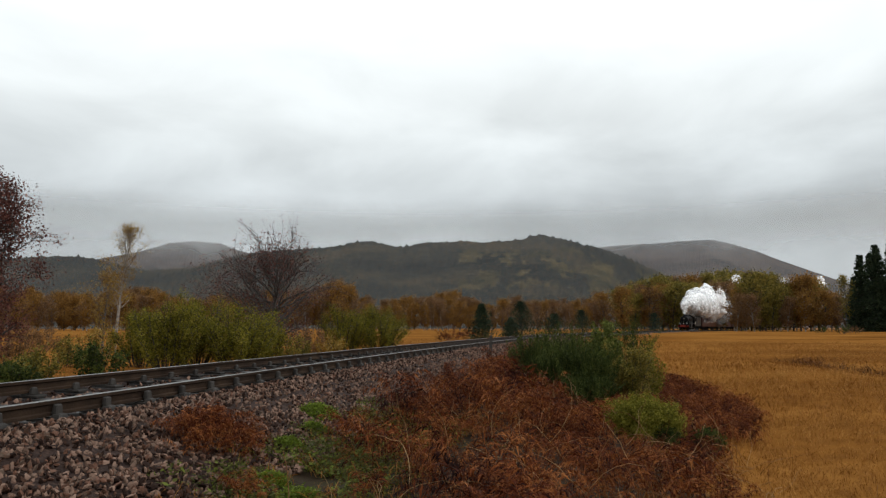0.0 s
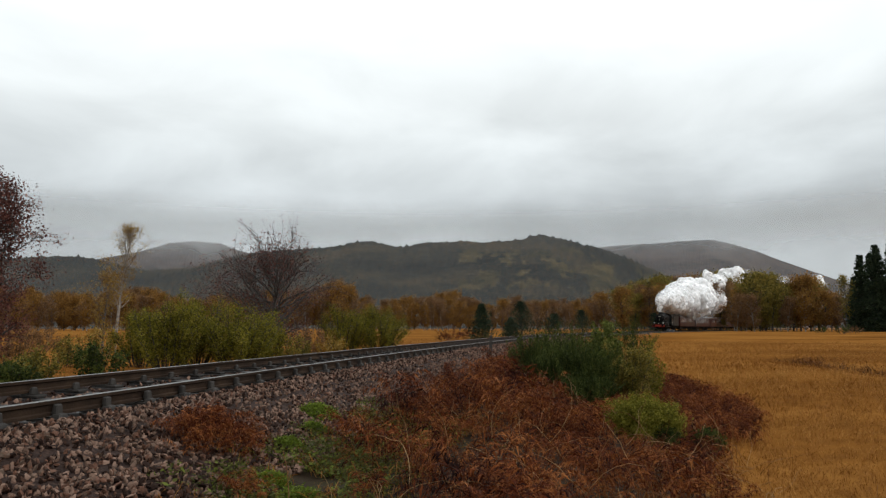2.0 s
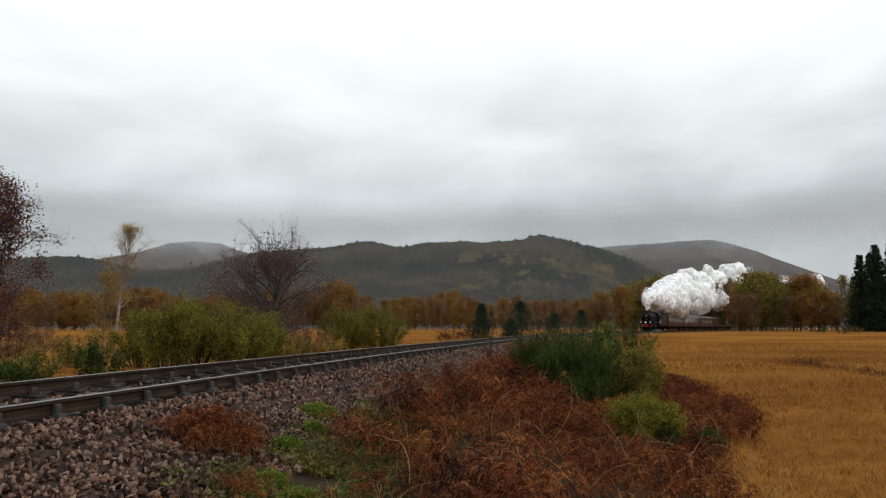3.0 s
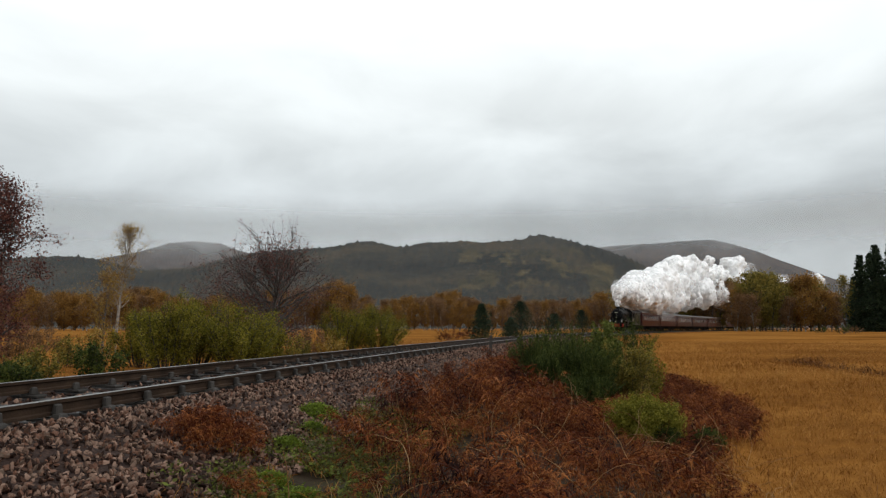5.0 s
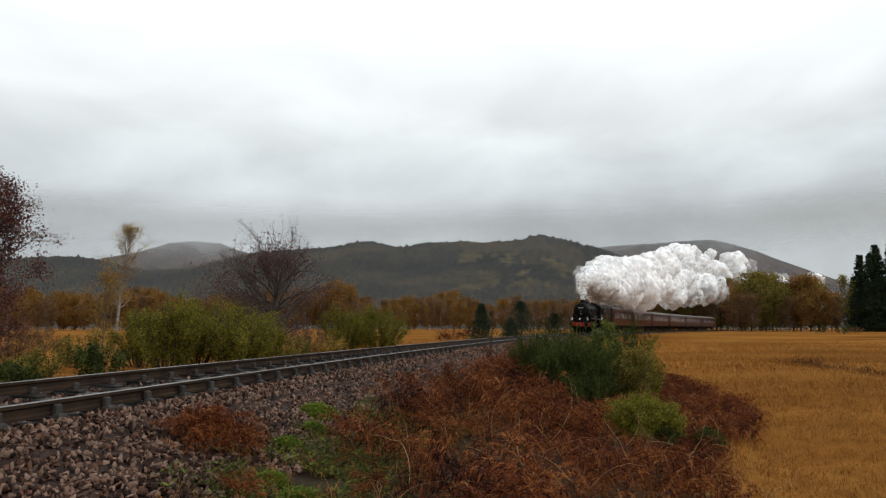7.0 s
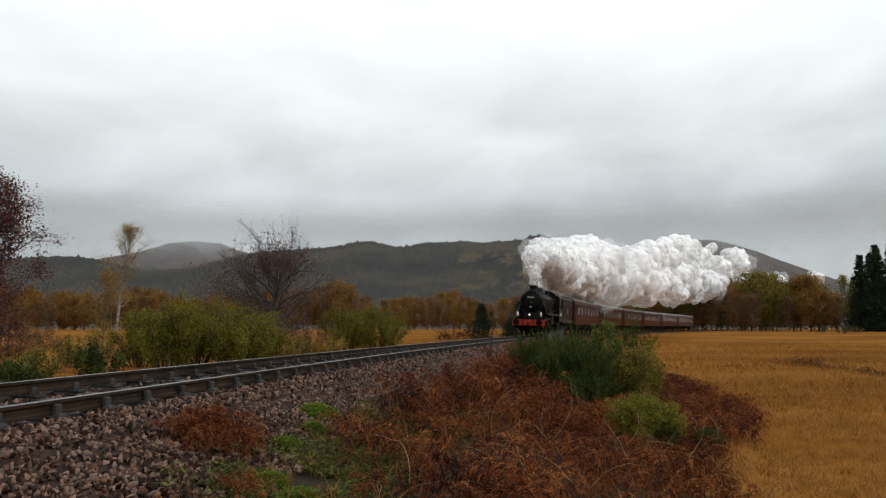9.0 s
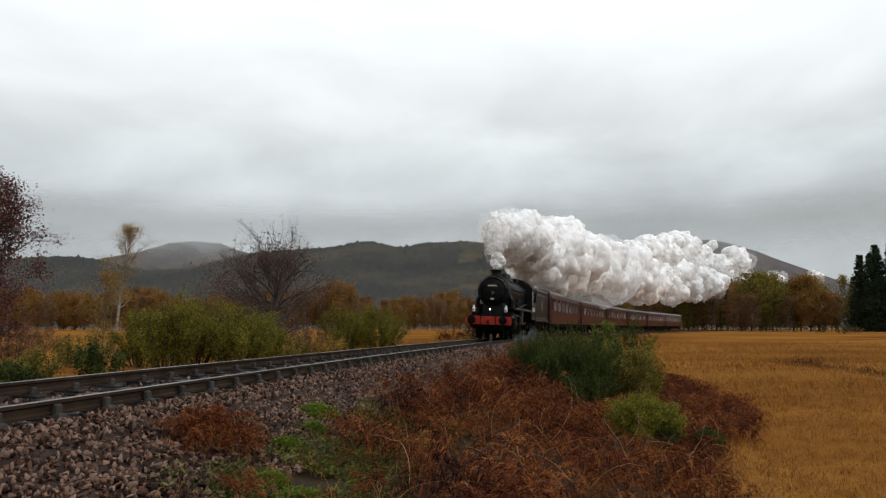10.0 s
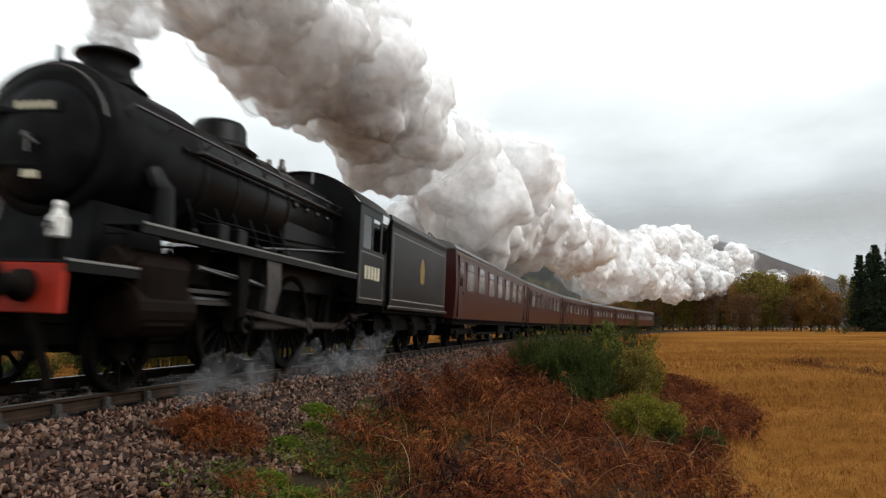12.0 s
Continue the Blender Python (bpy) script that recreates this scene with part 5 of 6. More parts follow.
def broom(seed, height, radius, stems):
    """Whippy green stems that fan up from one root, each feathered with steep thin twigs."""
    w = Wood(seed)
    for i in range(stems):
        az, q = i * 2.4 + w.r.uniform(-0.5, 0.5), math.sqrt(w.r.uniform(0, 1))
        base = np.array([math.cos(az), math.sin(az), 0]) * radius * 0.25 * q
        h = height * (1 - 0.38 * q * q) * w.r.uniform(0.72, 1.06)
        d = np.array([math.cos(az) * radius * 1.25 * q, math.sin(az) * radius * 1.25 * q, h])
        stem = w.curve(base, d + (0, 0, 0.3 * h), np.linalg.norm(d), 6, 0.06)
        w.tube(stem, 0.007, 0.0022, 3)
        for j in range(13):
            b, bd = w.along(stem, w.r.uniform(0.12, 0.95))
            tw = w.curve(b, bd / np.linalg.norm(bd) + w.r.normal(0, 0.24, 3) + (0, 0, 0.35), height * w.r.uniform(0.12, 0.30), 4, 0.06)
            w.tube(tw, 0.0032, 0.0014, 3)
            w.foliage(tw, 15, 0.016)
    return w


for i, (px, dep, top, rad, stems, lab) in enumerate([
        (1012, 13.2, 594, 0.46, 64, "tall dark green broom bush on the bank"), (1050, 13.6, 600, 0.42, 54, "dark green broom bush on the bank"), (985, 13.9, 606, 0.38, 44, "dark green broom bush on the bank"),
        (938, 15.6, 590, 0.42, 46, "wispy green broom bush at the ballast foot"), (965, 16.2, 586, 0.44, 44, "wispy green broom bush at the ballast foot"), (1006, 17.5, 574, 0.48, 40, "dark green broom bush on the bank"),
        (1036, 12.4, 655, 0.40, 40, "low dark broom bush above the bracken"), (1118, 21, 564, 0.55, 44, "rounded dark broom bush behind the willow")]):
    stand(plant("broom_bush", lab, "bush", broom(200 + i, rise(px, dep, top), rad, stems), M_BROOM, M_BROOM, 0.065, 0.16, 1.7, group="broom bushes on the bank", crown="foliage", stem="branchwork"), px, dep)
stand(plant("willow_bush", "light green leafy sapling above the broom", "bush", shrub(210, rise(1072, 16.2, 556), 0.42, 18, 14, 20, 0.009, 0.05, dome=0.85), M_BARK, M_LEAF_GREEN, 0.085, 0.5, crown="foliage", stem="branchwork"), 1072, 16.2)
stand(plant("willow_bush", "mottled olive willow bush on the bank", "bush", shrub(211, rise(1112, 14.4, 592) * 0.95, 0.54, 30, 14, 24, 0.010, 0.05, dome=0.72), M_BARK, M_LEAF_OLIVE, 0.052, 0.55, crown="foliage", stem="branchwork"), 1114, 14.4)
stand(plant("willow_bush", "yellowing willow bush beside the mottled one", "bush", shrub(214, rise(1140, 15.2, 596) * 0.95, 0.38, 18, 12, 20, 0.009, 0.05, dome=0.74), M_BARK, M_LEAF_WILLOW, 0.05, 0.55, crown="foliage", stem="branchwork"), 1143, 15.2)
stand(plant("gorse_bush", "low yellow-green gorse bush among bracken", "bush", shrub(212, rise(1135, 10.2, 690) * 0.92, 0.56, 76, 17, 30, 0.006, 0.04, dome=0.60), M_BROOM, M_LEAF_GORSE, 0.040, 0.35, 0.5, crown="foliage", stem="branchwork"), 1135, 10.2)
stand(plant("gorse_bush", "smaller yellow-green gorse bush among bracken", "bush", shrub(215, rise(1090, 11.2, 698) * 0.9, 0.30, 34, 13, 26, 0.006, 0.04, dome=0.62), M_BROOM, M_LEAF_GORSE, 0.040, 0.35, 0.5, crown="foliage", stem="branchwork"), 1085, 11.2)
stand(plant("gorse_bush", "low green gorse bush at the field edge", "bush", shrub(213, 0.42, 0.24, 26, 12, 18, 0.006, 0.03, dome=0.65), M_BROOM, M_BROOM, 0.05, 0.3, 0.6, crown="foliage", stem="branchwork"), 1245, 9.7)
# a dark clump added as the shadow at the gorse's foot
stand(plant("gorse_bush", "dark clump standing in for the shadow under the gorse", "bush", shrub(216, 0.34, 0.26, 26, 12, 18, 0.006, 0.03, dome=0.6), M_BROOM, M_BROOM, 0.045, 0.3, 0.6, crown="foliage", stem="branchwork"), 1175, 9.9)


# ---- bracken, herbs and grass
def frond_shape(seed):
    """A dead frond: an arching, collapsing stalk with drooping, curled pinnae in two ranks."""
    r = np.random.RandomState(seed)
    V, F = [], []
    n = 11
    t = np.linspace(0, 1, n)
    arch = r.uniform(0.6, 1.5)
    pts = np.stack([0.62 * t ** 0.9, 0.10 * np.sin(t * r.uniform(2, 5) + seed), 0.60 * np.sin(t * math.pi * (0.45 + 0.32 * arch)) - 0.14 * arch * t ** 3], 1)
    for i in range(n - 1):
        k = len(V)
        w = 0.0055 * (1 - 0.7 * t[i])
        V += [pts[i] + (0, w, 0), pts[i] - (0, w, 0), pts[i + 1] - (0, w, 0), pts[i + 1] + (0, w, 0)]
        F.append((k, k + 1, k + 2, k + 3))
    for i in range(3, n):
        for side in (-1, 1):
            for half in (0, 0.33, 0.67):
                base = pts[i - 1] + (pts[i] - pts[i - 1]) * half
                ln = 0.25 * (1.05 - t[i] * 0.8) * r.uniform(0.5, 1.25)
                droop = r.uniform(0.2, 1.3)
                mid = base + np.array([ln * 0.25, side * ln * 0.42, ln * r.uniform(-0.15, 0.18)])
                tip = mid + np.array([ln * r.uniform(-0.05, 0.35), side * ln * 0.35, -ln * 0.5 * droop])
                wd = ln * r.uniform(0.03, 0.075)
                up = np.array([wd, 0, wd * r.uniform(-0.8, 0.8)])
                k = len(V)
                V += [base, mid + up, tip, mid - up]
                F.append((k, k + 1, k + 2, k + 3))
    return np.array(V), np.array(F)


def scattered(name, label, category, shapes, x, y, z, size, mat, seed, tilt=0.25, kind="stuff"):
    r = np.random.RandomState(seed)
    V, F, k = [], [], 0
    for i in range(len(x)):
        sv, sf = shapes[i % len(shapes)]
        m = np.array(Euler((r.normal(0, tilt), r.normal(0, tilt), r.uniform(0, 6.283))).to_matrix())
        V.append(sv @ m.T * size[i] + (x[i], y[i], z[i]))
        F.append(sf + k)
        k += len(sv)
    me = fast_mesh(name, np.concatenate(V), np.concatenate(F), mat)
    return tagged(new(name, me), label, category, kind=kind)


def bracken():
    r = np.random.RandomState(31)
    shapes = [frond_shape(k) for k in range(8)]
    n = 17000
    s, v = np.where(np.arange(n) % 14 == 0, r.uniform(-12, 2, n), 1.5 + 34 * r.uniform(0, 1, n) ** 1.5), r.uniform(2.8, 9.5, n)
    x, y, th = (np.interp(s, LINE_S, q) for q in (LINE_X, LINE_Y, LINE_TH))
    x, y = x + v * np.cos(th), y - v * np.sin(th)
    edge = np.interp(y, (-12, 5, 9, 11, 12.8, 16, 19, 25, 34), (2.2, 2.2, 3.2, 4.3, 5.6, 6.9, 7.3, 8.1, 9.2)) + 0.22 * np.sin(y * 2.3) + 0.12 * np.sin(y * 5.1 + 1)
    lump = np.array([noise.noise(Vector((a * 1.15, b * 0.95, 4.0))) * 1.5 + noise.noise(Vector((a * 2.9, b * 2.6, 9.0))) * 0.7 for a, b in zip(x, y)])
    ok = (x < edge) & (v > 3.0 + 0.22 * np.sin(y * 2.1) + 0.33 * np.clip(8.5 - y, 0, 4)) & ((y > 2.6) | (y < -1)) & (np.hypot(x, y) > 2.9) & (lump > np.where((v > 5.4) & (y > 7), -1.2, -0.45))
    ok &= ~((y > 8.3) & (y < 10.6) & (x / y > 0.215) & (x / y < 0.34))      # the gorse grows here
    x, y, v, lump, edge = x[ok], y[ok], v[ok], lump[ok], edge[ok]
    z = ground_z(x, y) + np.where((x > 1.0) & (y > 7.0) & (v > 5.4), 0.10, 0.20) * np.clip(lump, -0.3, 1.0)
    size = r.uniform(0.45, 0.85, len(x)) * (0.72 + 0.36 * np.clip(lump, -0.6, 1)) * np.where((y > 9) & (v < 5.2), 1.15, 1)
    size = np.where(np.hypot(x, y) < 5, size * 0.8, size) * np.where(edge - x < 0.7, 0.8, 1) * np.where((x > 1.0) & (y > 7.0) & (v > 5.4), 0.74, 1)
    scattered("bracken", "thick bank of dead rust-brown bracken fronds", "bracken", shapes, x, y, z - 0.03, size, M_BRACKEN, 32)
    # short fronds round the gorse
    n = 700
    y = r.uniform(7.6, 10.6, n)
    x = y * r.uniform(0.17, 0.40, n)
    ok = np.hypot(x - 2.9, (y - 10.2)) > 0.5
    x, y = x[ok], y[ok]
    scattered("bracken", "short dead bracken round the gorse", "bracken", shapes, x, y, ground_z(x, y) - 0.03, r.uniform(0.2, 0.36, len(x)), M_BRACKEN, 37)
    # its dense dark fringe against the field
    n = 3000
    y = r.uniform(8.5, 24, n)
    x = np.interp(y, (5, 9, 11, 12.8, 16, 19, 25, 34), (2.2, 3.2, 4.3, 5.6, 6.9, 7.3, 8.1, 9.2)) - 2.4 * r.uniform(0, 1, n) ** 1.3 + 0.22 * np.sin(y * 2.3)
    ok = ~((y < 10.7) & (x / y > 0.215) & (x / y < 0.34))
    x, y, n = x[ok], y[ok], int(ok.sum())
    scattered("bracken", "dark fringe of dead bracken along the field", "bracken", shapes, x, y, ground_z(x, y) - 0.03, r.uniform(0.38, 0.68, n), M_BRACKEN, 36)
    # a clump on the ballast
    cx, cy = spot(388, 6.75)
    n = 330
    q, a = np.sqrt(r.uniform(0, 1, n)), r.uniform(0, 6.283, n)
    x, y = cx + 0.38 * q * np.cos(a), cy + 0.45 * q * np.sin(a)
    scattered("bracken_clump", "clump of dead bracken rooted in the ballast", "bracken", shapes, x, y, ground_z(x, y) - 0.02 + 0.14 * (1 - q * q), r.uniform(0.2, 0.42, n), M_BRACKEN, 33, 0.35)
    # a thin rusty tuft by the ballast foot
    cx, cy = spot(438, 5.6)
    n = 46
    x, y = cx + r.normal(0, 0.09, n), cy + r.normal(0, 0.12, n)
    scattered("bracken_clump", "thin upright tuft of rusty dead fern", "bracken", shapes, x, y, ground_z(x, y) - 0.02, r.uniform(0.18, 0.34, n), M_BRACKEN, 35, 0.2)
    # pale bent stalks
    stalks = []
    for k in range(6):
        w = Wood(300 + k)
        w.tube(w.curve((0, 0, 0), (0.6, 0, 1), 0.8, 8, 0.2, -0.2), 0.0045, 0.002, 3)
        stalks.append((np.concatenate(w.V), np.concatenate(w.F)))
    n = 620
    s, v = 2.5 + 16 * r.uniform(0, 1, n) ** 1.6, r.uniform(4.0, 7.8, n)
    x, y, th = (np.interp(s, LINE_S, q) for q in (LINE_X, LINE_Y, LINE_TH))
    x, y = x + v * np.cos(th), y - v * np.sin(th)
    ok = (np.hypot(x, y) > 3.2) & (y > 3)
    x, y = x[ok], y[ok]
    scattered("dead_stalks", "pale bent stalks standing in the bracken", "dead stalks", stalks, x, y, ground_z(x, y) + 0.12, r.uniform(0.5, 1.0, len(x)), M_STRAW, 34, 0.5)


bracken()


def blade_shape(seed, blades, height, spread, width):
    r = np.random.RandomState(seed)
    V, F = [], []
    for _ in range(blades):
        a, b = r.uniform(0, 6.283), r.uniform(0, 6.283)
        p = np.array([math.cos(b), math.sin(b), 0]) * spread * r.uniform(0, 0.5)
        d = np.array([math.cos(a), math.sin(a), 0])
        side = np.array([-d[1], d[0], 0]) * width
        h = height * r.uniform(0.5, 1.15)
        lean = r.uniform(0.5, 2.4) * h
        k = len(V)
        V += [p - side, p + side, p + d * lean * 0.4 + side * 0.7 + (0, 0, h * 0.7), p + d * lean * 0.4 - side * 0.7 + (0, 0, h * 0.7), p + d * lean + (0, 0, h * 0.86), p + d * lean + (0, 0, h * 0.85)]
        F += [(k, k + 1, k + 2, k + 3), (k + 3, k + 2, k + 4, k + 5)]
    return np.array(V), np.array(F)


M_RUSH = material("brown_rushes", [(0.06, 0.024, 0.008), (0.13, 0.05, 0.014)], scale=0.5, per="island", spec=0.1, wet=1.0)


def grass():
    r = np.random.RandomState(41)
    shapes = [blade_shape(k, 9, 0.15, 0.5, 0.0045) for k in range(7)]
    n = 21000
    d = 5.5 + 70 * r.uniform(0, 1, n) ** 1.8
    a = r.uniform(-0.02, 0.72, n)
    x, y = d * np.sin(a), d * np.cos(a)
    v, s = beside(x, y)
    ok = x > np.interp(y, (-12, 5, 9, 11, 12.8, 16, 19, 25, 34, 80), (2.2, 2.2, 3.2, 4.3, 5.6, 6.9, 7.3, 8.1, 9.2, 14)) - 0.35 + r.normal(0, 0.3, n)
    x, y, d = x[ok], y[ok], d[ok]
    wide = np.clip(d / 16, 0.8, 1.5)
    scattered("moor_grass", "tawny dead moor grass over the whole field", "grass", shapes, x, y, ground_z(x, y) - 0.02, r.uniform(0.6, 1.15, len(x)) * wide, M_BLADE, 42, 0.15)
    # beyond the rails
    n = 7000
    s, v = 4 + 60 * r.uniform(0, 1, n) ** 1.4, -2.3 - 22 * r.uniform(0, 1, n) ** 1.6
    x, y, th = (np.interp(s, LINE_S, q) for q in (LINE_X, LINE_Y, LINE_TH))
    x, y = x + v * np.cos(th), y - v * np.sin(th)
    scattered("verge_grass", "tawny grass and weeds beyond the rails", "grass", shapes, x, y, ground_z(x, y) - 0.02, r.uniform(0.7, 1.5, n), M_BLADE, 43, 0.2)
    # tufts at the foot of the ballast
    n = 620
    s, v = 3 + 14 * r.uniform(0, 1, n) ** 1.3, r.uniform(2.75, 4.3, n)
    x, y, th = (np.interp(s, LINE_S, q) for q in (LINE_X, LINE_Y, LINE_TH))
    x, y = x + v * np.cos(th), y - v * np.sin(th)
    ok = np.hypot(x, y) > 3
    scattered("grass_tufts", "tufts of yellowed grass at the foot of the ballast", "grass", shapes, x[ok], y[ok], ground_z(x[ok], y[ok]), r.uniform(0.35, 0.8, ok.sum()), M_BLADE, 44, 0.2)

    # darker rushes along the ditch in the field
    n = 520
    y = r.uniform(14, 36, n)
    x = 17 + 0.06 * (y - 25) + r.normal(0, 0.45, n)
    scattered("ditch_rushes", "dark brown rushes along a ditch in the field", "rushes", shapes, x, y, ground_z(x, y) - 0.02, r.uniform(1.8, 2.8, n), M_RUSH, 45, 0.15)


grass()


def herbs():
    r = np.random.RandomState(51)
    shapes = []
    for k in range(6):
        w = Wood(400 + k)
        for i in range(26):
            p = r.normal(0, 0.06, 3)
            w.leaves.append((p[0], p[1], abs(p[2]) * 0.7 + 0.015))
        c = np.array(w.leaves)
        a = r.normal(0, 1, (26, 3)) * (1, 1, 0.5)
        a /= np.linalg.norm(a, axis=1)[:, None]
        b = np.cross(a, r.normal(0, 0.3, (26, 3)) + (0, 0, 1))
        q = 0.022 * r.uniform(0.6, 1.4, (26, 1))
        V = np.stack([c - a * q, c + b * q * 0.55, c + a * q, c - b * q * 0.55], 1).reshape(-1, 3)
        shapes.append((V, np.arange(104).reshape(-1, 4)))
    n = 2300
    s, v = 2.8 + 9 * r.uniform(0, 1, n) ** 1.2, r.normal(3.35, 0.42, n)
    x, y, th = (np.interp(s, LINE_S, q) for q in (LINE_X, LINE_Y, LINE_TH))
    x, y = x + v * np.cos(th), y - v * np.sin(th)
    ok = (np.hypot(x, y) > 3) & (np.sin(x * 3 + 2) * np.sin(y * 2.3) > -0.45) & (v > 2.45)
    x, y = x[ok], y[ok]
    scattered("verge_herbs", "bright green moss and herbs at the ballast foot", "herbs", shapes, x, y, ground_z(x, y), r.uniform(0.5, 1.1, len(x)), M_MOSS, 52, 0.15)
    # bright cushions of moss
    for k, (px, dep, rad) in enumerate([(532, 5.7, 0.20), (488, 6.1, 0.12), (568, 9.2, 0.26), (515, 7.3, 0.15), (560, 8.3, 0.14)]):
        cx, cy = spot(px, dep)
        n = 320
        q, a = np.sqrt(r.uniform(0, 1, n)), r.uniform(0, 6.283, n)
        x, y = cx + rad * q * np.cos(a), cy + rad * 1.2 * q * np.sin(a)
        scattered("moss_cushion", "bright green cushion of moss at the ballast foot", "moss", shapes, x, y, ground_z(x, y) + 0.45 * rad * (1 - q * q) - 0.02, r.uniform(0.3, 0.6, n), M_MOSS_BRIGHT, 60 + k, 0.2)


herbs()


def fence_post():
    bm = bmesh.new()
    rnd = random.Random(3)
    box_data(bm, -0.055, 0.055, -0.05, 0.05, -0.2, 0.80, 0.012)
    for v in bm.verts:
        v.co += Vector((rnd.uniform(-0.008, 0.008) + 0.05 * v.co.z, rnd.uniform(-0.008, 0.008), 0.03 * v.co.x if v.co.z > 0.5 else 0))
    ob = new("marker_post", finish(bm, "marker_post", M_BARK))
    tagged(ob, "short dark weathered wooden post beside the line", "post")
    stand(ob, 867, 25.5, 0.0)


fence_post()


# ---------------------------------------------------------------- steam
def ragged(m, alpha, soft, scale):
    """Lets a material fade between two opacities in uneven patches."""
    nt = m.node_tree
    N, L = nt.nodes.new, nt.links.new
    out = next(n for n in nt.nodes if n.type == "OUTPUT_MATERIAL")
    src = out.inputs[0].links[0].from_socket
    co, n1, mr = N("ShaderNodeTexCoord"), N("ShaderNodeTexNoise"), N("ShaderNodeMapRange")
    n1.inputs["Scale"].default_value, n1.inputs["Detail"].default_value, n1.inputs["Roughness"].default_value = scale, 5, 0.6
    L(co.outputs["Object"], n1.inputs["Vector"])
    mr.inputs["From Min"].default_value, mr.inputs["From Max"].default_value = 0.5 - soft, 0.5 + soft
    mr.inputs["To Min"].default_value, mr.inputs["To Max"].default_value = alpha[0], alpha[1]
    L(n1.outputs["Fac"], mr.inputs["Value"])
    t, mx = N("ShaderNodeBsdfTransparent"), N("ShaderNodeMixShader")
    L(mr.outputs[0], mx.inputs[0])
    L(t.outputs[0], mx.inputs[1])
    L(src, mx.inputs[2])
    L(mx.outputs[0], out.inputs[0])
    return m


def steam_material(name, colours, alpha, soft):
    """Thin white vapour: rough, lit through, with ragged places."""
    return ragged(material(name, colours, scale=0.7, fine=4, rough=1.0, transmit=0.5, wet=1.0, spec=0.0), alpha, soft, 1.3)


M_WISP = steam_material("faint_steam_wisp", [(0.75, 0.76, 0.78), (0.85, 0.86, 0.88)], (0.0, 0.065), 0.14)


def vapour(name, colour, reach, alpha):
    """Dense vapour: light enters it and wanders before it leaves; thin in ragged places."""
    m = material(name, [tuple(0.985 * c for c in colour), colour], scale=0.7, rough=1.0, wet=1.0, spec=0.0)
    nt = m.node_tree
    b = next(n for n in nt.nodes if n.type == "BSDF_PRINCIPLED")
    b.inputs["Subsurface Weight"].default_value = 1.0
    b.inputs["Subsurface Radius"].default_value = (1.0, 1.0, 1.0)
    b.inputs["Subsurface Scale"].default_value = reach
    return ragged(m, alpha, 0.16, 2.2)


M_STEAM = vapour("dense_white_steam", (0.995, 0.996, 0.996), 2.2, (0.45, 1.0))
M_DUSKY = vapour("dense_grey_smoke", (0.975, 0.975, 0.968), 2.2, (0.25, 0.85))


def billow_mesh(seed, mats, squash=(1, 1, 1), sub=4, rag=1.0, shells=()):
    """A rounded billow of unit size; its thin outer layers blur the edge."""
    bm = bmesh.new()
    o = Vector((seed * 7.3, seed * 3.1, seed * 5.7))
    for layer, size in enumerate((1.0, *shells)):
        made = bmesh.ops.create_icosphere(bm, subdivisions=sub if layer == 0 else 3, radius=1.0)
        for v in made["verts"]:
            p = v.co.copy()
            k = 1 + 0.44 * noise.noise(p * 1.1 + o)
            k += rag * (0.34 * (abs(noise.noise(p * 1.7 + o)) - 0.2) + 0.16 * (abs(noise.noise(p * 3.6 + o)) - 0.2) + 0.05 * (abs(noise.noise(p * 7.5 + o)) - 0.2))
            k *= size
            v.co = Vector((p.x * k * squash[0], p.y * k * squash[1], p.z * k * squash[2]))
        for f in {f for v in made["verts"] for f in v.link_faces}:
            f.material_index = layer
    return finish(bm, "steam_billow", mats, True)


def cluster_mesh(seed, mat, blobs=13, voxel=0.05):
    """Many rounded puffs grown into one body of about unit radius."""
    r = random.Random(seed)
    bm = bmesh.new()
    for k in range(blobs):
        d = Vector((r.gauss(0, 1), r.gauss(0, 1), r.gauss(0, 1))).normalized()
        at, size = (d * 0.62 * r.uniform(0.75, 1.1), r.uniform(0.30, 0.52)) if k else (Vector(), 0.72)
        o = Vector((seed * 7.3 + k, seed * 3.1, k * 5.7))
        made = bmesh.ops.create_icosphere(bm, subdivisions=4, radius=1.0)
        for v in made["verts"]:
            q = v.co.copy()
            f = 1 + 0.30 * noise.noise(q * 1.2 + o) + 0.42 * (abs(noise.noise(q * 2.0 + o)) - 0.2) + 0.13 * (abs(noise.noise(q * 4.4 + o)) - 0.2)
            v.co = at + q * f * size
    ob = bpy.data.objects.new("growing", finish(bm, "growing", mat, True))
    scene.collection.objects.link(ob)
    mod = ob.modifiers.new("Remesh", "REMESH")
    mod.mode, mod.voxel_size, mod.use_smooth_shade = "VOXEL", voxel, True
    dg = bpy.context.evaluated_depsgraph_get()
    me = bpy.data.meshes.new_from_object(ob.evaluated_get(dg))
    me.name = "steam_billow"
    bpy.data.objects.remove(ob)
    me.materials.clear()
    me.materials.append(mat)
    return me


M_THIN = steam_material("thin_steam", [(0.96, 0.97, 0.98), (0.97, 0.98, 0.99)], (0.03, 0.30), 0.2)
BILLOWS = [cluster_mesh(k, M_STEAM) for k in range(7)]
SMOKES = [cluster_mesh(20 + k, M_DUSKY) for k in range(4)]
THINS = [cluster_mesh(30 + k, M_THIN) for k in range(4)]
WISPS = [billow_mesh(40 + k, [M_WISP], (1.2, 2.8, 0.55), rag=1.5) for k in range(3)]
PUFFS = []          # (object, rows)


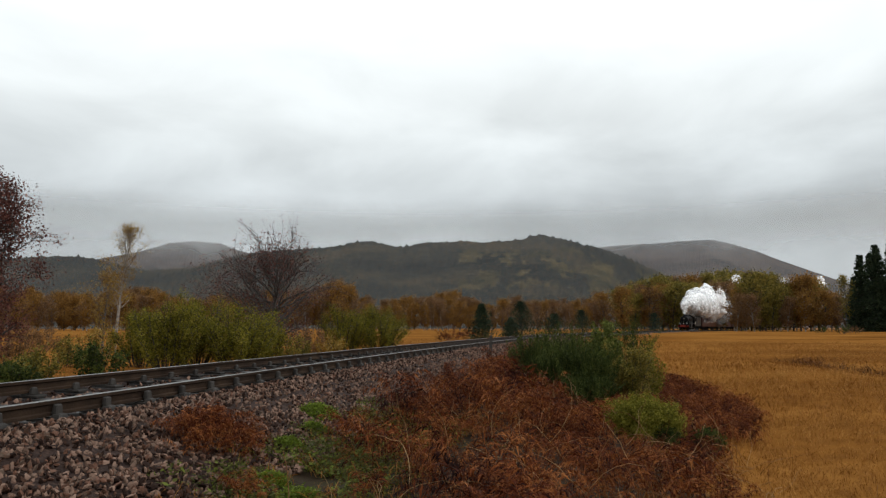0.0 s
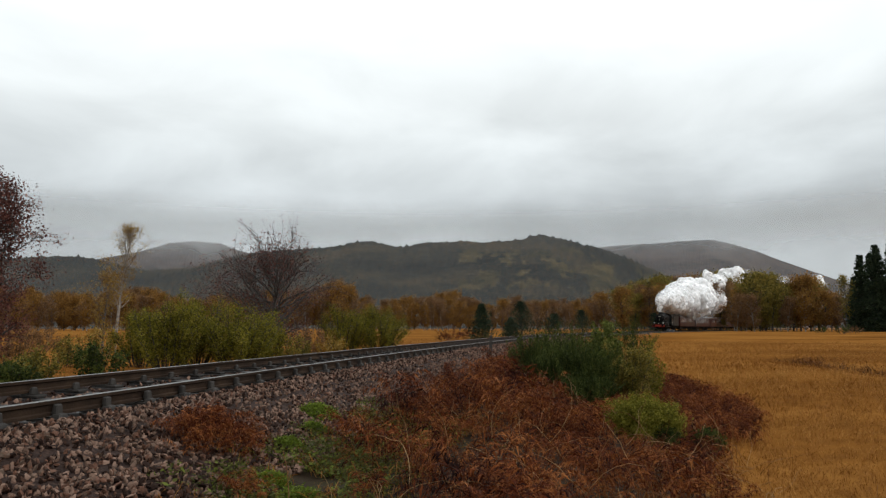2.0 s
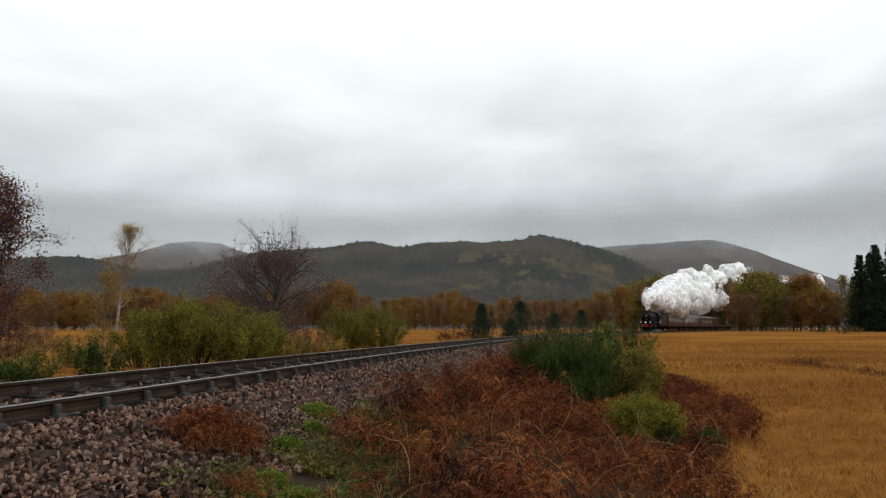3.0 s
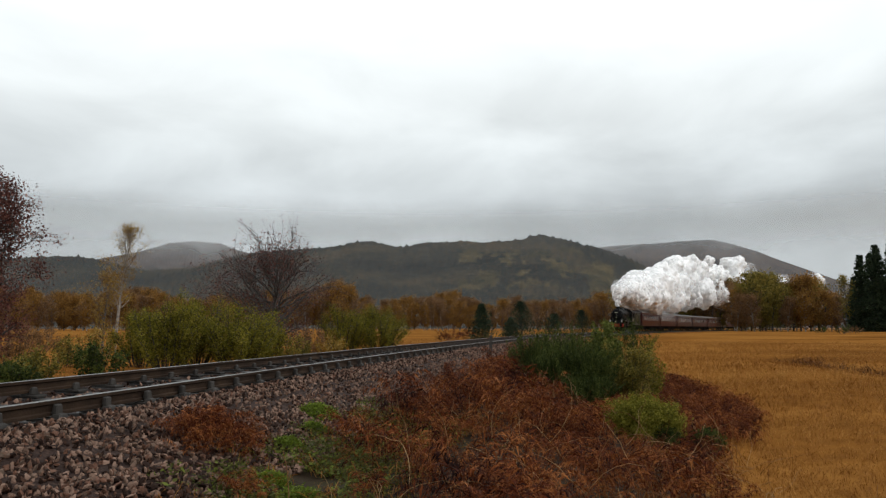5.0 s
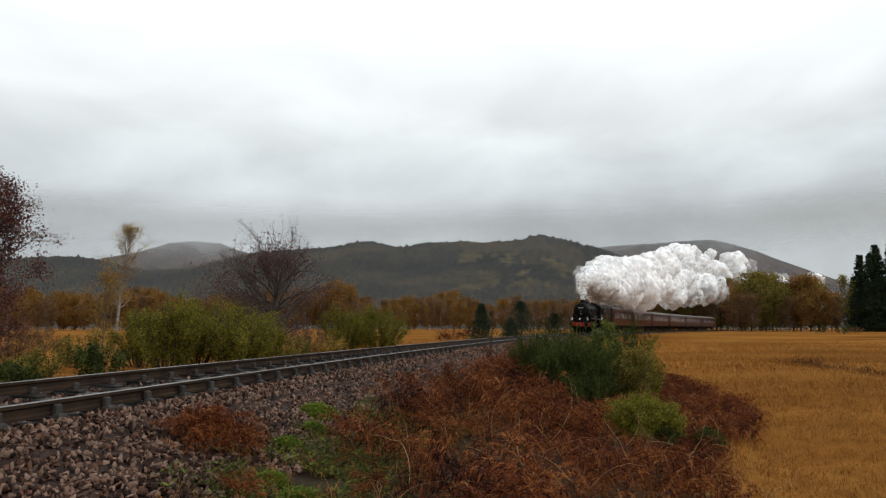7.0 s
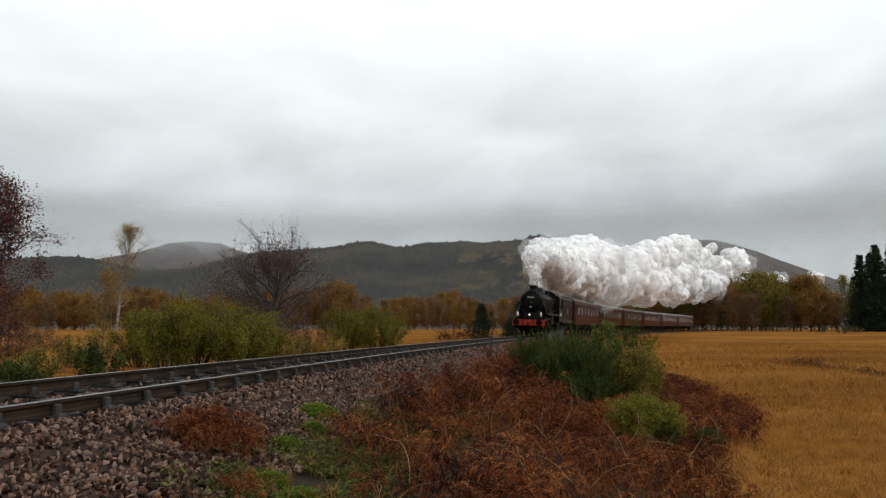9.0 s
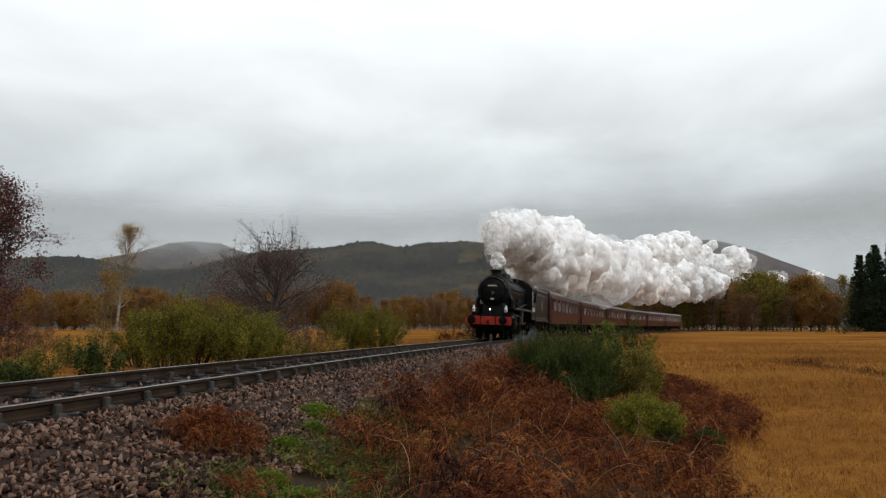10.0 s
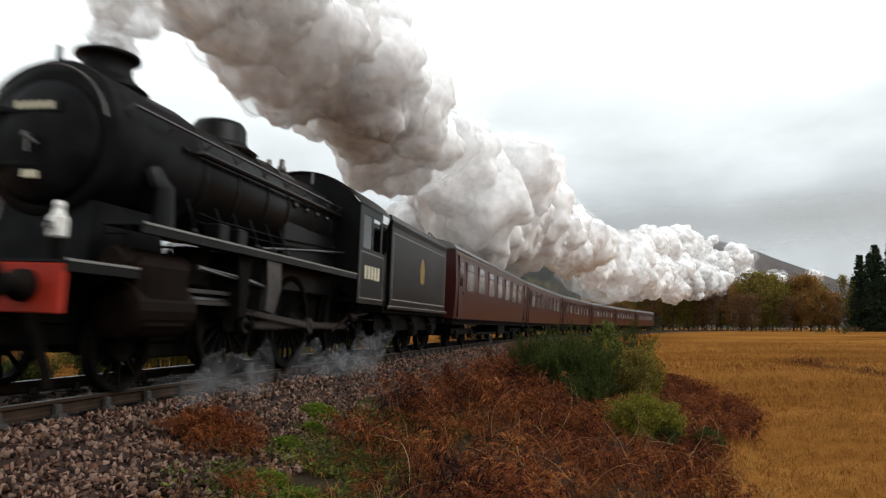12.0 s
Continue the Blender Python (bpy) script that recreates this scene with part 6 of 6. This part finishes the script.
def puff(mesh, radius, rows, label, name="steam_puff", group="billows of the steam plume"):
    """rows: (t, place, turn in degrees). The size stays."""
    ob = tagged(new(name, mesh), label, "steam", group=group)
    ob.scale = (radius, radius, radius)
    PUFFS.append((ob, rows))


def riding(t, across, back, up):
    return vehicle_pose(front_at(t), 10.0) @ Vector((across, back, up))


def left_behind(t, across, s, up):
    return on_line(s, across, up)


def plume():
    rnd = random.Random(91)
    # the column over the chimney
    col = [(0.0, 1.9, 4.15, 0.34), (0.03, 2.0, 4.5, 0.47), (-0.05, 2.1, 4.95, 0.62), (0.08, 2.35, 5.4, 0.78), (-0.1, 2.6, 5.75, 0.85), (0.15, 3.2, 5.7, 0.85), (-0.2, 3.9, 5.95, 0.92), (0.25, 4.7, 5.95, 0.98), (-0.3, 5.5, 6.1, 1.05),
           (0.3, 6.3, 5.95, 1.08), (-0.2, 7.2, 6.1, 1.12), (0.35, 8.1, 5.95, 1.18), (-0.35, 9.1, 6.1, 1.22), (0.4, 10.2, 5.9, 1.28), (-0.3, 11.4, 6.1, 1.35), (0.3, 12.6, 5.9, 1.4), (0.0, 14.0, 6.1, 1.5), (0.5, 15.4, 5.9, 1.5)]
    for i, (x, y, z, r) in enumerate(col):
        dark = i < 6
        z += 0.6 * min(1.0, (z - 4.15) / 1.2)
        r *= 1.0 if dark else 1.18
        rows = []
        for k in range(25):
            t = k / 2
            w = 0.18 * r
            rows.append((t, riding(t, x + w * math.sin(2.1 * t + i), y + w * math.sin(1.7 * t + 2 * i), z + w * math.sin(2.6 * t + 3 * i)), 35 * t + 50 * i))
        puff((SMOKES[i % 4] if dark else BILLOWS[i % 7]), r, rows, "grey exhaust rising from the chimney" if dark else "white billow of steam behind the chimney")
    # billows that ride with the train and are then left hanging over the line
    n = 150
    for i in range(n):
        s = 8 + 262 * (i + rnd.uniform(-0.5, 0.5)) / n
        back = 3 + 33 * rnd.random() ** 1.1
        centre, wide = 6.45 + 0.03 * back, 1.0 + 0.095 * back
        r = wide * rnd.uniform(0.72, 1.08) * (1.2 if s > 100 else 1.0)
        a, q = rnd.uniform(0, 6.283), math.sqrt(rnd.random())
        dx, dz = q * math.cos(a) * max(0.3, wide - 0.7 * r), q * math.sin(a) * max(0.3, wide - 0.7 * r)
        front = s - 1.9 - back
        # the moment at which the train leaves it behind
        lo, hi = -9.0, 14.0
        for _ in range(40):
            mid = (lo + hi) / 2
            if front_at(mid) > front:
                lo = mid
            else:
                hi = mid
        te = lo
        lift, spread = rnd.uniform(0.3, 0.85), rnd.uniform(0.06, 0.2)
        slip = rnd.uniform(0.5, 2.0)
        climb = (9.5 if i % 4 == 1 else 1.2) * min(1.0, max(0.0, (s - 100) / 70))
        ts = sorted({round(k * 0.5 * 30) / 30 for k in range(25)} | {round(v * 30) / 30 for v in (te, te + 0.1, te + 0.25, te + 0.7, te + 1.0) if 0 < v < 12})
        rows = []
        for t in ts:
            if t <= te:
                rows.append((t, riding(t, dx, 1.9 + back, centre + dz), 12 * t + 40 * i))
            else:
                age = t - te
                g = 1 + spread * age
                rows.append((t, left_behind(t, dx * g + 0.12 * age, s - slip * (1 - math.exp(-age / 0.35)), centre + dz * g + lift * age ** 0.9 + climb * (1 - math.exp(-age / 4))), 12 * t + 40 * i))
        thin = i % 8 == 2 or s > 256
        puff(THINS[i % 4] if thin else BILLOWS[i % 7], r * (1.3 if thin else 1), rows, "ragged thin veil of steam over the line" if thin else "white billow of steam hanging over the train")
    # scraps left beyond the trees
    for i, (px, top, dep, r) in enumerate([(1372, 503, 214, 2.2), (1382, 497, 216, 2.6), (1390, 505, 214, 2.2), (1396, 496, 216, 1.8), (1380, 508, 215, 2.2), (1448, 492, 232, 2.4), (1456, 496, 232, 2.3), (1462, 502, 232, 1.8)]):
        x, y = spot(px, dep)
        z = 0.684 + (580.2 - top) / 1219 * dep - r * 0.6
        puff((THINS if i % 2 else BILLOWS)[i % 4], r, [(t, Vector((x - 0.1 * t, y, z + 0.22 * t)), 10 * t + 70 * i) for t in (0.0, 4.0, 8.0, 12.0)], "scrap of steam behind the treetops", group="scraps of steam beyond the wood")
    # drain-cock steam low beside the cylinders
    for i in range(18):
        x, y, z, r = rnd.uniform(1.05, 1.5), rnd.uniform(1.6, 9.0), rnd.uniform(-0.12, 0.08), rnd.uniform(0.12, 0.26)
        rows = []
        for k in range(49):
            t = k / 4
            rows.append((t, riding(t, x + 0.12 * math.sin(5 * t + i), y + 0.5 * math.sin(2.3 * t + 2.1 * i), z + 0.08 * math.sin(4 * t + i)), 60 * t + 33 * i))
        puff(WISPS[i % 3], r, rows, "faint low steam drifting beside the wheels", name="steam_wisp", group="drain steam by the wheels")


plume()

# ---------------------------------------------------------------- sheets that paint haze over the hills
def haze_sheet(name, label, dist, z0, z1, a0, a1, noise_scale, top):
    """A curved pale sheet across the valley in place of mist and haze, thicker towards its top."""
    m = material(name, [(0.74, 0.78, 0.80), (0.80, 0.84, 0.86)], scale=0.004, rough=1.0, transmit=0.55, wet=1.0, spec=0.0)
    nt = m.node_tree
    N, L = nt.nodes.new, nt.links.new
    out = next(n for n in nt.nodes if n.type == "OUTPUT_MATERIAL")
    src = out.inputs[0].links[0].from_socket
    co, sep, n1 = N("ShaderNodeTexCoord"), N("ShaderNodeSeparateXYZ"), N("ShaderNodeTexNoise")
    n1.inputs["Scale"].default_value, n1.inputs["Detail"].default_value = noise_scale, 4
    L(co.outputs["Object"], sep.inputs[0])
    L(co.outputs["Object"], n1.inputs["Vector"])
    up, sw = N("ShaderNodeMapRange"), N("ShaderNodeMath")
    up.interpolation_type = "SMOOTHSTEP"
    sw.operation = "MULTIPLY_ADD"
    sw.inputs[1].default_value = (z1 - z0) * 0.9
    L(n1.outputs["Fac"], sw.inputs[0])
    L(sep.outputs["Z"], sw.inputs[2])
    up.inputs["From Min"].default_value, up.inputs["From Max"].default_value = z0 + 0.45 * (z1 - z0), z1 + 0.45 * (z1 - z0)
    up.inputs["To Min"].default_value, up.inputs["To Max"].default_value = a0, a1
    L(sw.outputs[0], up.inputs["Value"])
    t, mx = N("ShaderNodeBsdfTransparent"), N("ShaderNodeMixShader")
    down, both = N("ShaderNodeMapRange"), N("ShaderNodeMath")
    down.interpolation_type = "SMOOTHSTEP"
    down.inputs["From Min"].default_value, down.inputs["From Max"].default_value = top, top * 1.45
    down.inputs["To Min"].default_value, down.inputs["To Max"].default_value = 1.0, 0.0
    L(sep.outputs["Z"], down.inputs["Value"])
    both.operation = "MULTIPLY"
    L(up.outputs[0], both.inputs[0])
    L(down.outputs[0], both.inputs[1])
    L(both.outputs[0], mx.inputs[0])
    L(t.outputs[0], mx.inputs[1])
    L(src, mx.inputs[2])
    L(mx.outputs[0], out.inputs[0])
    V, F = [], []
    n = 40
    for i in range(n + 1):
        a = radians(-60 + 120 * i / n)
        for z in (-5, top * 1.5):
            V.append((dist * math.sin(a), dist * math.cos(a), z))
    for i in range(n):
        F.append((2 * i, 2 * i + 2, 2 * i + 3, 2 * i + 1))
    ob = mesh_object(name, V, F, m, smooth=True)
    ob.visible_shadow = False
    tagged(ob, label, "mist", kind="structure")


# the far sheet is low cloud and haze, the near one plain haze
haze_sheet("backdrop_low_cloud", "pale sheet of low cloud and haze before the distant hilltops", 1800, 150, 290, 0.10, 0.85, 0.006, 236)
haze_sheet("backdrop_haze", "pale see-through sheet painting haze over the wooded ridge", 480, 40, 90, 0.10, 0.20, 0.012, 66)


# ---------------------------------------------------------------- what moves
def spin(t, r, phase):
    """A wheel's turn in degrees: it rolls towards the eye."""
    return phase + math.degrees((186.7117 - front_at(t)) / r)


def motions():
    steps = [k / 4 for k in range(49)]
    for thing, back, length in [(LOCO, 0.0, 10.0), (TENDER, 10.05, 6.9)] + [(c, 17.95 + 20.15 * k, COACH) for k, c in enumerate(COACHES)]:
        walk(thing, [(t, vehicle_pose(front_at(t) + back, length)) for t in steps])
    ticks = [k / 30 for k in range(361)]
    half = [k / 15 for k in range(181)]
    for w, r, ph in LOCO_WHEELS:
        at = w.matrix_basis.translation.copy()
        walk(w, [(t, Matrix.Translation(at) @ pose(0, 0, 0, spin(t, r, ph))) for t in (half if r > 0.7 else ticks)])
    for w, r, ph in TENDER_WHEELS:
        at = w.matrix_basis.translation.copy()
        walk(w, [(t, Matrix.Translation(at) @ pose(0, 0, 0, spin(t, r, ph))) for t in ticks])
    for c in COACHES:
        for w in [o for o in c.children if o.name.startswith("wheelset")]:
            at = w.matrix_basis.translation.copy()
            walk(w, [(t, Matrix.Translation(at) @ pose(0, 0, 0, spin(t, RC, 0))) for t in ticks])
    for rod, kind, sx in LOCO_RODS:
        rows = []
        for t in ticks:
            a = radians(spin(t, RD, 90 if sx > 0 else 0))
            py, pz = -CRANK * math.sin(a), CRANK * math.cos(a)
            tilt = math.asin((RD + pz - 0.95) / 2.75)
            y = DRIVERS[1] + py
            if kind == "side":
                rows.append((t, pose(sx * 0.90, y, RD + pz)))
            elif kind == "main":
                rows.append((t, pose(sx * 1.0, y, RD + pz, math.degrees(tilt))))
            else:
                rows.append((t, pose(sx * 1.0, y - 2.75 * math.cos(tilt), 0.95 + 0.1)))
        walk(rod, rows)
    for ob, rows in PUFFS:
        walk(ob, [(t, Matrix.Translation(p) @ pose(0, 0, 0, 0.3 * a, 0.2 * a, a)) for t, p, a in rows])


motions()
